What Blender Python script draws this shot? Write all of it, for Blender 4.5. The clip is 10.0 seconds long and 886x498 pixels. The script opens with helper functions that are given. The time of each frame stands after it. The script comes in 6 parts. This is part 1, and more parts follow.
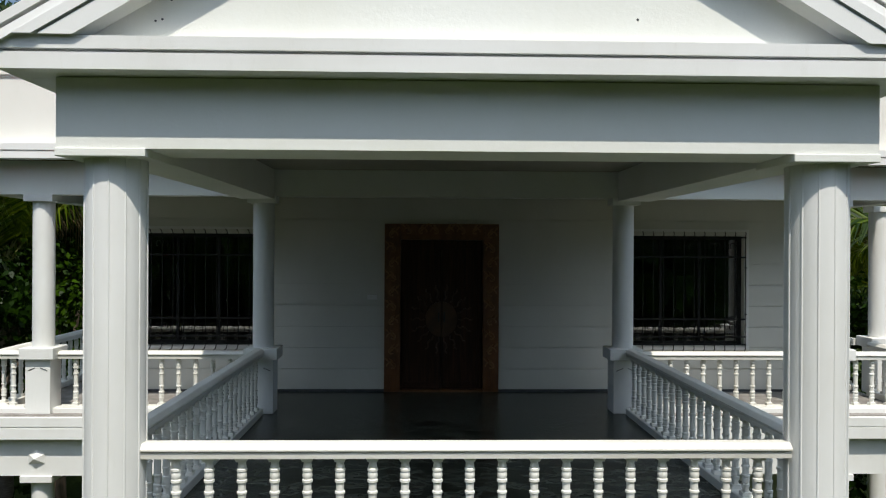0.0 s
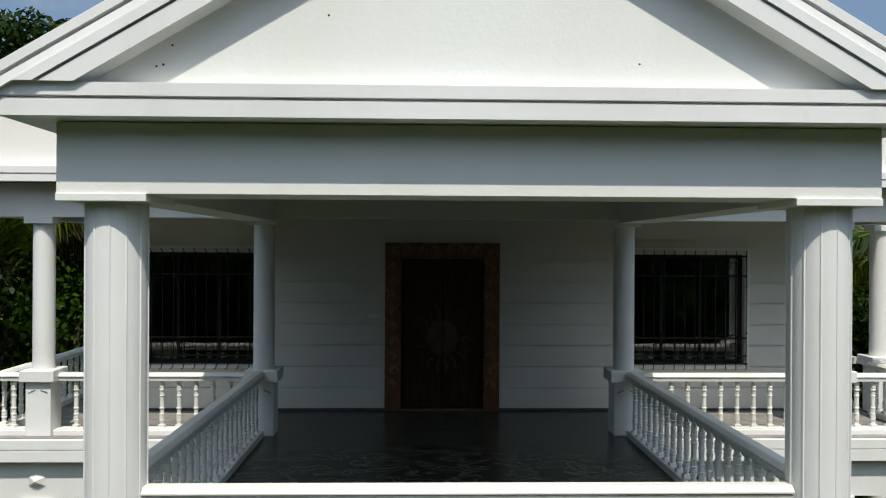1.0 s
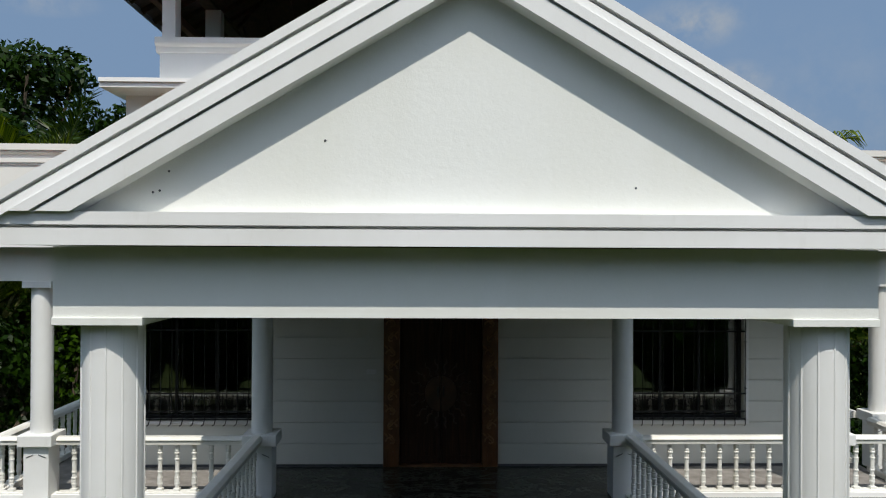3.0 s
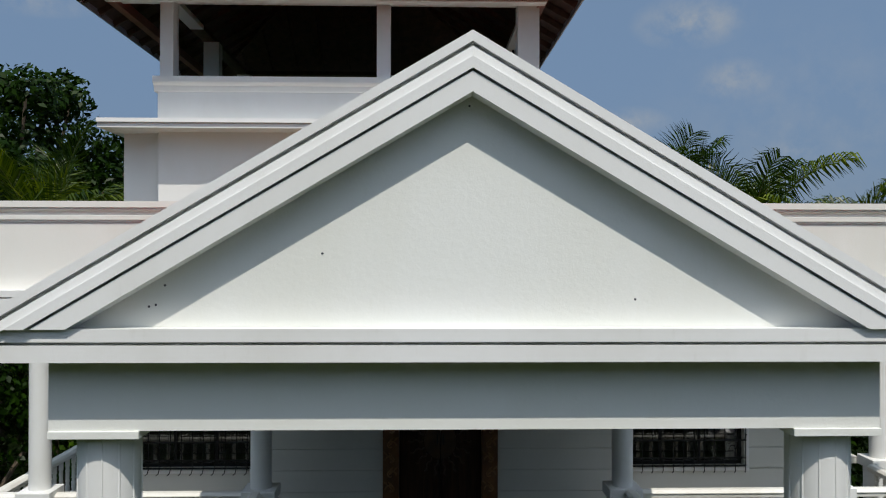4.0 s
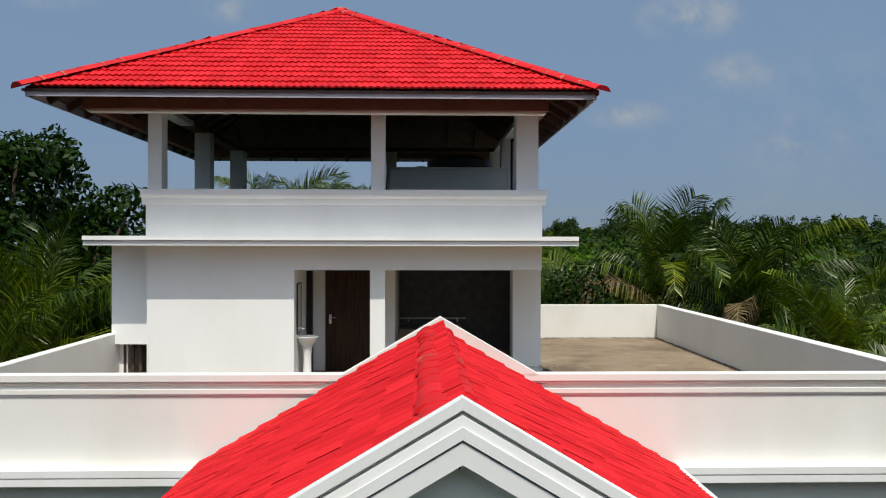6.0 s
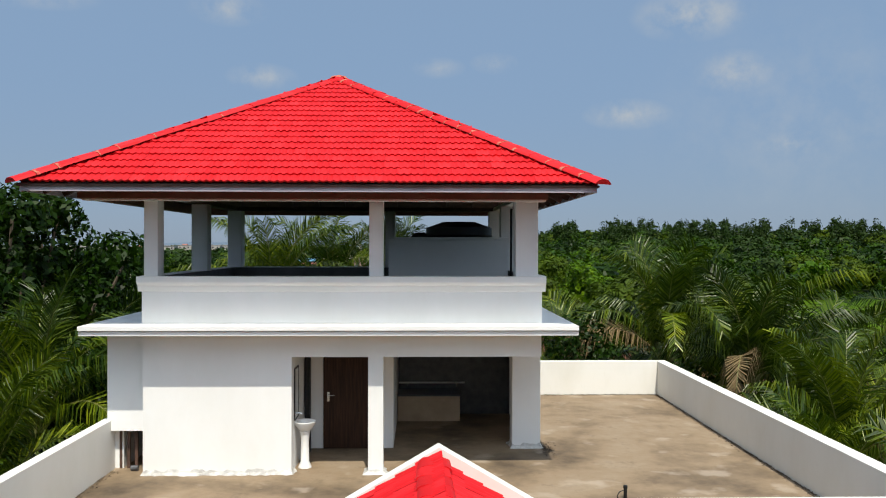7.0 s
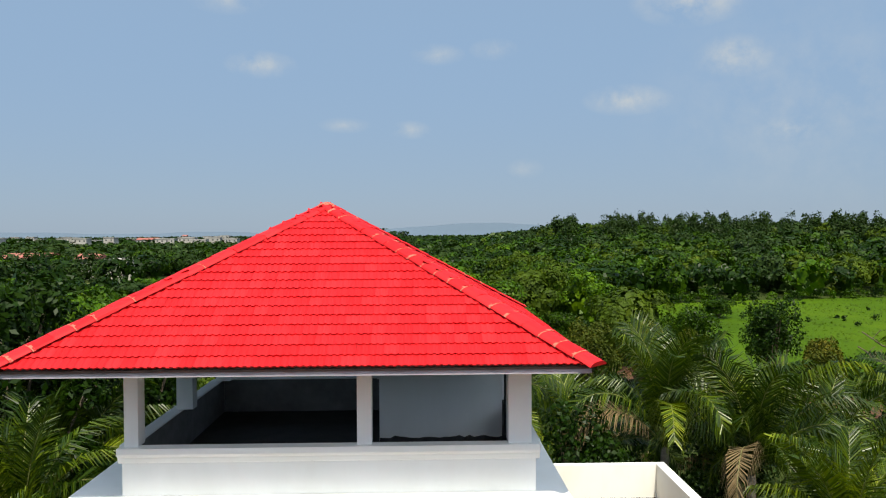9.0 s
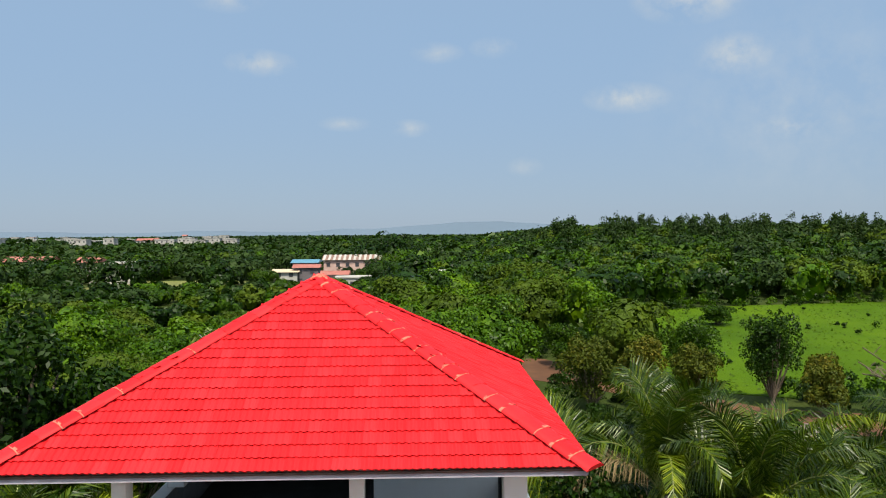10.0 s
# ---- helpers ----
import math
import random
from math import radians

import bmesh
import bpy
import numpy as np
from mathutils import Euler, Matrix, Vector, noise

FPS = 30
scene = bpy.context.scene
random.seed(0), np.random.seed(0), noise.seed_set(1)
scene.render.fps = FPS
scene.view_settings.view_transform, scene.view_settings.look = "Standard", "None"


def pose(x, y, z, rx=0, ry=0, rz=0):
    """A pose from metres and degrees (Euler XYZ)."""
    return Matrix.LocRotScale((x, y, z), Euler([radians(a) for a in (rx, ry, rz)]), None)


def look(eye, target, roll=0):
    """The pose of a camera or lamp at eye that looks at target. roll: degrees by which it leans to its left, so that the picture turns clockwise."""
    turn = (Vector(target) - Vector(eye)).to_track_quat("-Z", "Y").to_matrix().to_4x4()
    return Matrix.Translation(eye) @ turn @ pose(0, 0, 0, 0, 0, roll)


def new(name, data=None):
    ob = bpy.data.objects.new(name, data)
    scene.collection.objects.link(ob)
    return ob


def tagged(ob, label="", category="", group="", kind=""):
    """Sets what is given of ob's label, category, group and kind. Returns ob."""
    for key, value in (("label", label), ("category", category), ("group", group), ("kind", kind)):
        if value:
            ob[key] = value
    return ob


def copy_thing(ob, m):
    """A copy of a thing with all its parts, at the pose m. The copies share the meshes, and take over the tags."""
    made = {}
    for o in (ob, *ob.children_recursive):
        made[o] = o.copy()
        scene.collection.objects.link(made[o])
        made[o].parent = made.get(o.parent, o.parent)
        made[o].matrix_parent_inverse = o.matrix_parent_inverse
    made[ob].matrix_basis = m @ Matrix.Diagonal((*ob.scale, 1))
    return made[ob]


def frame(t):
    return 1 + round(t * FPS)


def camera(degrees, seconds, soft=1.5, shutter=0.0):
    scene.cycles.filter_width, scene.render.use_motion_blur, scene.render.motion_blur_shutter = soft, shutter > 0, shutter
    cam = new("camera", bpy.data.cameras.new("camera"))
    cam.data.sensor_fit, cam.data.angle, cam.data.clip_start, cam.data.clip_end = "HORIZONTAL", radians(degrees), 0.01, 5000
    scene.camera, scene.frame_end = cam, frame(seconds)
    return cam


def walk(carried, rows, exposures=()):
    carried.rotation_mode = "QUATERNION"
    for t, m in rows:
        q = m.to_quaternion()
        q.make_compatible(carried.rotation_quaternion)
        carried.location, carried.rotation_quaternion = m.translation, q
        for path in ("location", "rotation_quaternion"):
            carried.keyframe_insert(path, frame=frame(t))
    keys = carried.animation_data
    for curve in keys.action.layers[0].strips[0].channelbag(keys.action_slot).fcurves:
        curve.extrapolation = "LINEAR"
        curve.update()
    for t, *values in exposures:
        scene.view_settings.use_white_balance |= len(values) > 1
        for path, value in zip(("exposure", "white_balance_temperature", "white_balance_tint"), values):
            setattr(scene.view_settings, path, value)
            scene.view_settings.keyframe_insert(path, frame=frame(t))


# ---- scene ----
cam = camera(58.0, 10.0, soft=1.1)
PATH = [
    (0, (-0.282, -4.854, 2.022), (-0.228, -2.855, 2.021), 0.3),
    (0.5, (-0.292, -4.841, 2.121), (-0.238, -2.842, 2.12), 0.3),
    (1, (-0.292, -4.844, 2.295), (-0.238, -2.845, 2.293), 0.3),
    (1.5, (-0.284, -4.841, 2.434), (-0.231, -2.842, 2.433), 0.3),
    (2, (-0.283, -4.845, 2.567), (-0.23, -2.845, 2.566), 0.3),
    (3.5, (-0.267, -4.84, 3.316), (-0.213, -2.84, 3.3305), 0.2),
    (4, (-0.264, -4.815, 3.678), (-0.21, -2.815, 3.6877), 0.1),
    (4.5, (-0.253, -4.756, 4.114), (-0.2, -2.756, 4.1213), 0.1),
    (5, (-0.227, -4.693, 4.614), (-0.173, -2.693, 4.6145), 0.1),
    (5.5, (-0.201, -4.552, 5.133), (-0.148, -2.553, 5.128), 0.1),
    (7, (-0.172, -4.32, 7.239), (-0.118, -2.321, 7.23), 0.1),
    (7.5, (-0.144, -4.212, 7.974), (-0.091, -2.213, 7.962), 0.1),
    (8, (-0.089, -4.06, 8.693), (-0.036, -2.06, 8.681), 0.1),
    (8.5, (-0.031, -3.921, 9.419), (0.022, -1.923, 9.38), -0.1),
    (9, (0.021, -3.819, 10.156), (0.074, -1.82, 10.115), -0.3),
    (9.5, (0.081, -3.698, 10.874), (0.135, -1.7, 10.83), -0.3),
    (10, (0.137, -3.53, 11.624), (0.19, -1.531, 11.579), -0.4),
]
EXPOSURES = [(0.0, 0.19, 6500, 10), (1.5, 0.09, 6500, 10), (3.5, -0.06, 6400, 11), (4.4, -0.2, 6400, 11), (5.6, -0.11, 6500, 10), (6.9, 0.31, 6650, 10), (7.5, 0.44, 6700, 10), (8.2, 0.55, 6800, 9), (8.6, 0.57, 6850, 9), (9.0, 0.60, 6900, 9), (9.5, 0.68, 6900, 9), (10.0, 0.70, 6900, 9)]
walk(cam, [(t, look(eye, target, roll)) for t, eye, target, roll in PATH], EXPOSURES)

# ---- world, sun, exposure ----
SUN_UP, SUN_AZ = 61.0, 9.0          # degrees above the horizon; degrees to the right of straight behind the camera
world = bpy.data.worlds.new("world")
scene.world = world
world.use_nodes = True
wn, wl = world.node_tree.nodes, world.node_tree.links
wn.clear()
w_out = wn.new("ShaderNodeOutputWorld")
w_bg = wn.new("ShaderNodeBackground")
w_sky = wn.new("ShaderNodeTexSky")
w_sky.sky_type = "NISHITA"
w_sky.sun_disc = False
w_sky.sun_elevation = radians(SUN_UP)
w_sky.sun_rotation = radians(180 - SUN_AZ)
w_sky.altitude = 50
w_sky.air_density = 1.0
w_sky.dust_density = 0.5
w_sky.ozone_density = 5.0
w_bg.inputs["Strength"].default_value = 0.085
w_co = wn.new("ShaderNodeTexCoord")


def w_math(op, a, b=None):
    n = wn.new("ShaderNodeMath")
    n.operation = op
    for i, v in enumerate((a, b)):
        if v is None:
            continue
        if isinstance(v, (int, float)):
            n.inputs[i].default_value = v
        else:
            wl.new(v, n.inputs[i])
    return n.outputs[0]


w_noise = wn.new("ShaderNodeTexNoise")
w_noise.inputs["Scale"].default_value = 26.0
w_noise.inputs["Detail"].default_value = 6.0
w_noise.inputs["Roughness"].default_value = 0.6
wl.new(w_co.outputs["Generated"], w_noise.inputs["Vector"])
# small fair-weather clouds: azimuth, elevation, half width, half height (degrees), density
CLOUDS = [(14.5, 9.8, 3.2, 1.15, 0.5), (21.5, 12.3, 2.6, 1.5, 0.42), (18.8, 16.2, 4.2, 1.9, 0.55),
          (-11.2, 12.3, 2.6, 1.0, 0.45), (1.2, 13.2, 2.0, 0.8, 0.3), (5.2, 13.5, 1.8, 0.8, 0.28),
          (-13.5, 16.6, 2.8, 1.2, 0.4), (-26.5, 16.4, 5.0, 1.1, 0.38), (25.0, 7.4, 2.4, 0.9, 0.28),
          (-0.8, 8.0, 1.6, 0.7, 0.34), (-5.4, 8.3, 2.0, 0.6, 0.26), (7.4, 5.2, 1.4, 0.8, 0.24), (27.0, 9.0, 13.0, 8.0, 0.14)]
total = None
for az, el, wide, high, dens in CLOUDS:
    a, e = radians(az), radians(el - 0.7)
    c = Vector((math.sin(a) * math.cos(e), math.cos(a) * math.cos(e), math.sin(e)))
    sub = wn.new("ShaderNodeVectorMath")
    sub.operation = "SUBTRACT"
    wl.new(w_co.outputs["Generated"], sub.inputs[0])
    sub.inputs[1].default_value = c
    mul = wn.new("ShaderNodeVectorMath")
    mul.operation = "MULTIPLY"
    wl.new(sub.outputs[0], mul.inputs[0])
    mul.inputs[1].default_value = (1 / radians(wide), 1 / radians(wide), 1 / radians(high))
    ln = wn.new("ShaderNodeVectorMath")
    ln.operation = "LENGTH"
    wl.new(mul.outputs[0], ln.inputs[0])
    soft_edge = w_math("MULTIPLY", w_math("MAXIMUM", w_math("SUBTRACT", 1.0, ln.outputs["Value"]), 0.0), dens * 1.7)
    total = soft_edge if total is None else w_math("ADD", total, soft_edge)
w_fac = w_math("MULTIPLY", total, w_math("MAXIMUM", w_math("MULTIPLY", w_math("SUBTRACT", w_noise.outputs["Fac"], 0.36), 3.6), 0.0))
w_fac = w_math("MINIMUM", w_fac, 0.72)
w_mix = wn.new("ShaderNodeMix")
w_mix.data_type = "RGBA"
wl.new(w_fac, w_mix.inputs["Factor"])
w_haze = wn.new("ShaderNodeMix")
w_haze.data_type = "RGBA"
w_haze.inputs["Factor"].default_value = 0.9
wl.new(w_sky.outputs["Color"], w_haze.inputs["A"])
# hazy air: a wide whitish glow round the sun, clear blue away from it
w_sun = wn.new("ShaderNodeVectorMath")
w_sun.operation = "DOT_PRODUCT"
wl.new(w_co.outputs["Generated"], w_sun.inputs[0])
w_sun.inputs[1].default_value = (math.sin(radians(SUN_AZ)) * math.cos(radians(SUN_UP)), -math.cos(radians(SUN_AZ)) * math.cos(radians(SUN_UP)), math.sin(radians(SUN_UP)))
w_near = w_math("POWER", w_math("MAXIMUM", w_sun.outputs["Value"], 0.0), 4.0)
w_glow = wn.new("ShaderNodeMix")
w_glow.data_type = "RGBA"
wl.new(w_near, w_glow.inputs["Factor"])
w_glow.inputs["A"].default_value = (2.25, 3.42, 5.15, 1)
w_glow.inputs["B"].default_value = (17.2, 19.4, 22.0, 1)
# greyer air low over the horizon
w_sep = wn.new("ShaderNodeSeparateXYZ")
wl.new(w_co.outputs["Generated"], w_sep.inputs[0])
w_low = w_math("POWER", w_math("MAXIMUM", w_math("SUBTRACT", 1.0, w_math("MULTIPLY", w_math("ABSOLUTE", w_sep.outputs["Z"]), 4.0)), 0.0), 2.0)
w_air = wn.new("ShaderNodeMix")
w_air.data_type = "RGBA"
wl.new(w_math("MULTIPLY", w_low, 0.8), w_air.inputs["Factor"])
wl.new(w_glow.outputs["Result"], w_air.inputs["A"])
w_air.inputs["B"].default_value = (2.45, 3.15, 4.1, 1)
wl.new(w_air.outputs["Result"], w_haze.inputs["B"])
wl.new(w_haze.outputs["Result"], w_mix.inputs["A"])
w_mix.inputs["B"].default_value = (4.6, 4.95, 5.2, 1)
wl.new(w_mix.outputs["Result"], w_bg.inputs["Color"])
wl.new(w_bg.outputs[0], w_out.inputs[0])

sun = new("sun", bpy.data.lights.new("sun", "SUN"))
sun.data.energy = 3.75
sun.data.angle = radians(0.6)
sun.data.color = (1.0, 0.95, 0.845)
s_az, s_up = radians(SUN_AZ), radians(SUN_UP)
sun.matrix_world = look((0, -30, 60), Vector((0, -30, 60)) - Vector((math.sin(s_az) * math.cos(s_up), -math.cos(s_az) * math.cos(s_up), math.sin(s_up))))

# ---- materials ----


def material(name, build):
    m = bpy.data.materials.new(name)
    m.use_nodes = True
    nodes, links = m.node_tree.nodes, m.node_tree.links
    bsdf = nodes["Principled BSDF"]
    build(nodes, links, bsdf)
    return m


def tex_noise(nodes, links, scale, detail=4.0, rough=0.55, stretch=None, coord="Object"):
    n = nodes.new("ShaderNodeTexNoise")
    n.inputs["Scale"].default_value = scale
    n.inputs["Detail"].default_value = detail
    n.inputs["Roughness"].default_value = rough
    if coord == "World":
        src = nodes.new("ShaderNodeNewGeometry").outputs["Position"]
    else:
        src = nodes.new("ShaderNodeTexCoord").outputs["Object"]
    if stretch:
        mp = nodes.new("ShaderNodeMapping")
        mp.inputs["Scale"].default_value = stretch
        links.new(src, mp.inputs["Vector"])
        src = mp.outputs["Vector"]
    links.new(src, n.inputs["Vector"])
    return n.outputs["Fac"]


def ramp(nodes, links, fac, stops):
    r = nodes.new("ShaderNodeValToRGB")
    els = r.color_ramp.elements
    while len(els) < len(stops):
        els.new(0.5)
    for e, (p, c) in zip(els, stops):
        e.position = p
        e.color = (*c, 1)
    links.new(fac, r.inputs["Fac"])
    return r.outputs["Color"]


def mixed(nodes, links, fac, a, b, mode="MIX"):
    n = nodes.new("ShaderNodeMix")
    n.data_type = "RGBA"
    n.blend_type = mode
    for key, v in (("Factor", fac), ("A", a), ("B", b)):
        if isinstance(v, (int, float)):
            n.inputs[key].default_value = v
        elif isinstance(v, tuple):
            n.inputs[key].default_value = (*v, 1)
        else:
            links.new(v, n.inputs[key])
    return n.outputs["Result"]


def bump(nodes, links, bsdf, fac, strength, distance=0.01):
    b = nodes.new("ShaderNodeBump")
    b.inputs["Strength"].default_value = strength
    b.inputs["Distance"].default_value = distance
    links.new(fac, b.inputs["Height"])
    links.new(b.outputs["Normal"], bsdf.inputs["Normal"])


def paint(name, base, dirt, rough=0.6, relief=0.25, grain=60.0, streak=0.5):
    def build(n, l, b):
        big = tex_noise(n, l, 0.9, 5, 0.6, (1, 1, 0.45), "World")
        fine = tex_noise(n, l, 7.0, 6, 0.65, (2.2, 2.2, 0.5), "World")
        c = mixed(n, l, ramp(n, l, big, [(0.42, (0, 0, 0)), (0.75, (1, 1, 1))]), base, tuple(0.45 * x + 0.55 * y for x, y in zip(base, dirt)))
        c = mixed(n, l, ramp(n, l, fine, [(0.60, (0, 0, 0)), (0.82, (streak, streak, streak))]), c, dirt)
        l.new(c, b.inputs["Base Color"])
        b.inputs["Roughness"].default_value = rough
        bump(n, l, b, tex_noise(n, l, grain, 5, 0.65, None, "World"), relief, 0.004)
    return material(name, build)


WHITE = paint("white_wall_paint", (0.82, 0.82, 0.80), (0.72, 0.715, 0.67), 0.62, 0.35, 46, 0.22)
# darker copy of the wall white, with the porch's shade in the colour
PORCHWALL = paint("shaded_porch_wall_white", (0.67, 0.67, 0.61), (0.56, 0.555, 0.49), 0.6, 0.35, 46, 0.25)
TRIM = paint("white_moulding_paint", (0.80, 0.80, 0.785), (0.62, 0.61, 0.56), 0.5, 0.15, 80, 0.35)
# ceiling white taken far down: porch shade is put into this colour
CEILING = paint("shade_toned_ceiling", (0.33, 0.315, 0.27), (0.26, 0.245, 0.20), 0.8, 0.3, 46, 0.4)
STUCCO = paint("white_stucco", (0.79, 0.80, 0.765), (0.70, 0.70, 0.62), 0.72, 0.45, 30, 0.3)
CREAM = paint("cream_parapet_paint", (0.76, 0.75, 0.70), (0.64, 0.62, 0.54), 0.65, 0.35, 40, 0.4)
RAILW = paint("cream_rail_paint", (0.78, 0.77, 0.72), (0.50, 0.46, 0.38), 0.5, 0.15, 90, 0.5)


def m_tile(n, l, b):
    inf = n.new("ShaderNodeObjectInfo")
    geo = n.new("ShaderNodeNewGeometry")
    add = n.new("ShaderNodeMath")
    add.operation = "ADD"
    l.new(inf.outputs["Random"], add.inputs[0])
    l.new(geo.outputs["Random Per Island"], add.inputs[1])
    fr = n.new("ShaderNodeMath")
    fr.operation = "FRACT"
    l.new(add.outputs[0], fr.inputs[0])
    c = ramp(n, l, fr.outputs[0], [(0.0, (0.48, 0.007, 0.010)), (0.5, (0.57, 0.010, 0.014)), (1.0, (0.65, 0.016, 0.020))])
    w = tex_noise(n, l, 5, 6, 0.65, None, "World")
    c = mixed(n, l, ramp(n, l, w, [(0.58, (0, 0, 0)), (0.80, (0.35, 0.35, 0.35))]), c, (0.50, 0.02, 0.02))
    l.new(c, b.inputs["Base Color"])
    b.inputs["Roughness"].default_value = 0.6
    b.inputs["Specular IOR Level"].default_value = 0.2
    bump(n, l, b, tex_noise(n, l, 70, 4, 0.6, None, "World"), 0.2, 0.003)


TILE = material("red_painted_clay", m_tile)


def simple(name, stops, scale, rough, relief=0.2, metal=0.0, stretch=None, detail=5, gloss=0.5):
    def build(n, l, b):
        f = tex_noise(n, l, scale, detail, 0.6, stretch, "World")
        l.new(ramp(n, l, f, stops), b.inputs["Base Color"])
        b.inputs["Roughness"].default_value = rough
        b.inputs["Metallic"].default_value = metal
        b.inputs["Specular IOR Level"].default_value = gloss
        if relief:
            bump(n, l, b, tex_noise(n, l, scale * 6, 4, 0.6, stretch, "World"), relief, 0.004)
    return material(name, build)


MORTAR = simple("ridge_mortar", [(0.38, (0.50, 0.03, 0.025)), (0.50, (0.42, 0.15, 0.09)), (0.60, (0.46, 0.10, 0.065)), (0.68, (0.52, 0.03, 0.025))], 14, 0.85, 0.5)
DARKFLOOR = simple("mottled_black_cement", [(0.3, (0.012, 0.012, 0.012)), (0.7, (0.035, 0.034, 0.032))], 2.2, 0.8, 0.4)
CEMENT = simple("smeared_grey_cement", [(0.3, (0.34, 0.33, 0.31)), (0.5, (0.50, 0.49, 0.46)), (0.68, (0.70, 0.70, 0.68))], 6, 0.85, 0.6)
LININGGREY = simple("dark_grey_lining", [(0.3, (0.12, 0.12, 0.115)), (0.7, (0.19, 0.187, 0.18))], 3, 0.9, 0.3)
LITTER = simple("dry_leaf_litter", [(0.3, (0.03, 0.022, 0.014)), (0.55, (0.09, 0.06, 0.035)), (0.75, (0.30, 0.25, 0.19))], 25, 0.9, 0.0)
FASCIA = simple("grey_fascia_paint", [(0.3, (0.33, 0.31, 0.34)), (0.7, (0.43, 0.40, 0.43))], 3, 0.55)
MAROON = simple("brown_beam_paint", [(0.3, (0.19, 0.075, 0.055)), (0.7, (0.26, 0.105, 0.08))], 4, 0.6)
RAFTER = simple("dark_rafter_wood", [(0.3, (0.05, 0.028, 0.02)), (0.7, (0.11, 0.058, 0.04))], 6, 0.75)
GRANITE = simple("polished_dark_granite", [(0.30, (0.009, 0.011, 0.008)), (0.44, (0.024, 0.028, 0.022)), (0.54, (0.080, 0.086, 0.068)), (0.60, (0.034, 0.040, 0.032)), (0.74, (0.115, 0.122, 0.100))], 3.2, 0.26, 0.0, 0, (1, 1.4, 1), 12, 0.2)
STONE = simple("grey_veranda_stone", [(0.3, (0.1650, 0.1500, 0.1350)), (0.7, (0.3150, 0.2925, 0.2700))], 5, 0.6, 0.2)
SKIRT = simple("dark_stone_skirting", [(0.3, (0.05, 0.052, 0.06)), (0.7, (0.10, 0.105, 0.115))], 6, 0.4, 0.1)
IRON = simple("black_iron", [(0.3, (0.012, 0.012, 0.013)), (0.7, (0.03, 0.03, 0.03))], 30, 0.45, 0.1, 0.6)
CHROME = simple("brushed_steel", [(0.3, (0.55, 0.55, 0.54)), (0.7, (0.7, 0.7, 0.69))], 30, 0.25, 0.02, 1.0)
CERAMIC = simple("white_ceramic", [(0.3, (0.78, 0.78, 0.76)), (0.7, (0.82, 0.82, 0.80))], 3, 0.12, 0.0)
DOORWOOD = simple("dark_door_wood", [(0.25, (0.0158, 0.0072, 0.0043)), (0.5, (0.0396, 0.0173, 0.0094)), (0.75, (0.0720, 0.0324, 0.0173))], 3.0, 0.5, 0.25, 0, (9, 9, 0.6), 7, 0.22)
SCROLL = simple("light_carved_teak", [(0.3, (0.20, 0.095, 0.032)), (0.7, (0.33, 0.17, 0.066))], 9, 0.38, 0.3)
CARVED = simple("carved_teak", [(0.25, (0.09, 0.034, 0.011)), (0.5, (0.15, 0.060, 0.019)), (0.75, (0.21, 0.092, 0.032))], 7, 0.42, 0.5, 0, (1.5, 1.5, 0.7), 6)
INNER = simple("unlit_room_plaster", [(0.3, (0.20, 0.19, 0.17)), (0.7, (0.28, 0.26, 0.24))], 2, 0.8)
BLACKOBJ = simple("black_plastic_tank", [(0.3, (0.012, 0.012, 0.013)), (0.7, (0.02, 0.02, 0.022))], 4, 0.5)
TAN = simple("tan_counter_plaster", [(0.3, (0.40, 0.30, 0.20)), (0.7, (0.52, 0.40, 0.27))], 3, 0.7)
BARK = simple("palm_bark", [(0.3, (0.10, 0.085, 0.07)), (0.7, (0.22, 0.19, 0.16))], 8, 0.9, 0.6, 0, (1, 1, 5))
WOODBARK = simple("tree_bark", [(0.3, (0.06, 0.045, 0.03)), (0.7, (0.15, 0.115, 0.08))], 7, 0.9, 0.6, 0, (3, 3, 0.6))
CARVEDDARK = simple("dark_carved_teak", [(0.3, (0.04, 0.018, 0.008)), (0.7, (0.085, 0.038, 0.016))], 7, 0.4, 0.4)
RIB = simple("pale_palm_rib", [(0.3, (0.13, 0.15, 0.04)), (0.7, (0.24, 0.24, 0.08))], 3, 0.5)
DRYFROND = simple("dry_palm_frond", [(0.3, (0.11, 0.075, 0.03)), (0.7, (0.22, 0.15, 0.065))], 5, 0.8)


def m_terrace(n, l, b):
    a = tex_noise(n, l, 0.55, 7, 0.62, None, "World")
    c = ramp(n, l, a, [(0.30, (0.070, 0.050, 0.030)), (0.42, (0.155, 0.110, 0.066)), (0.52, (0.235, 0.170, 0.104)), (0.62, (0.27, 0.205, 0.135)), (0.75, (0.14, 0.10, 0.062))])
    d = tex_noise(n, l, 3.4, 8, 0.7, (1, 1, 1), "World")
    c = mixed(n, l, ramp(n, l, d, [(0.56, (0, 0, 0)), (0.70, (0.55, 0.55, 0.55))]), c, (0.10, 0.07, 0.045))
    e = tex_noise(n, l, 1.7, 3, 0.5, (1, 1, 1), "World")
    c = mixed(n, l, ramp(n, l, e, [(0.60, (0, 0, 0)), (0.72, (0.5, 0.5, 0.5))]), c, (0.42, 0.35, 0.27))
    l.new(c, b.inputs["Base Color"])
    b.inputs["Roughness"].default_value = 0.85
    bump(n, l, b, tex_noise(n, l, 24, 6, 0.7, None, "World"), 0.5, 0.006)


TERRACE = material("weathered_terrace_cement", m_terrace)


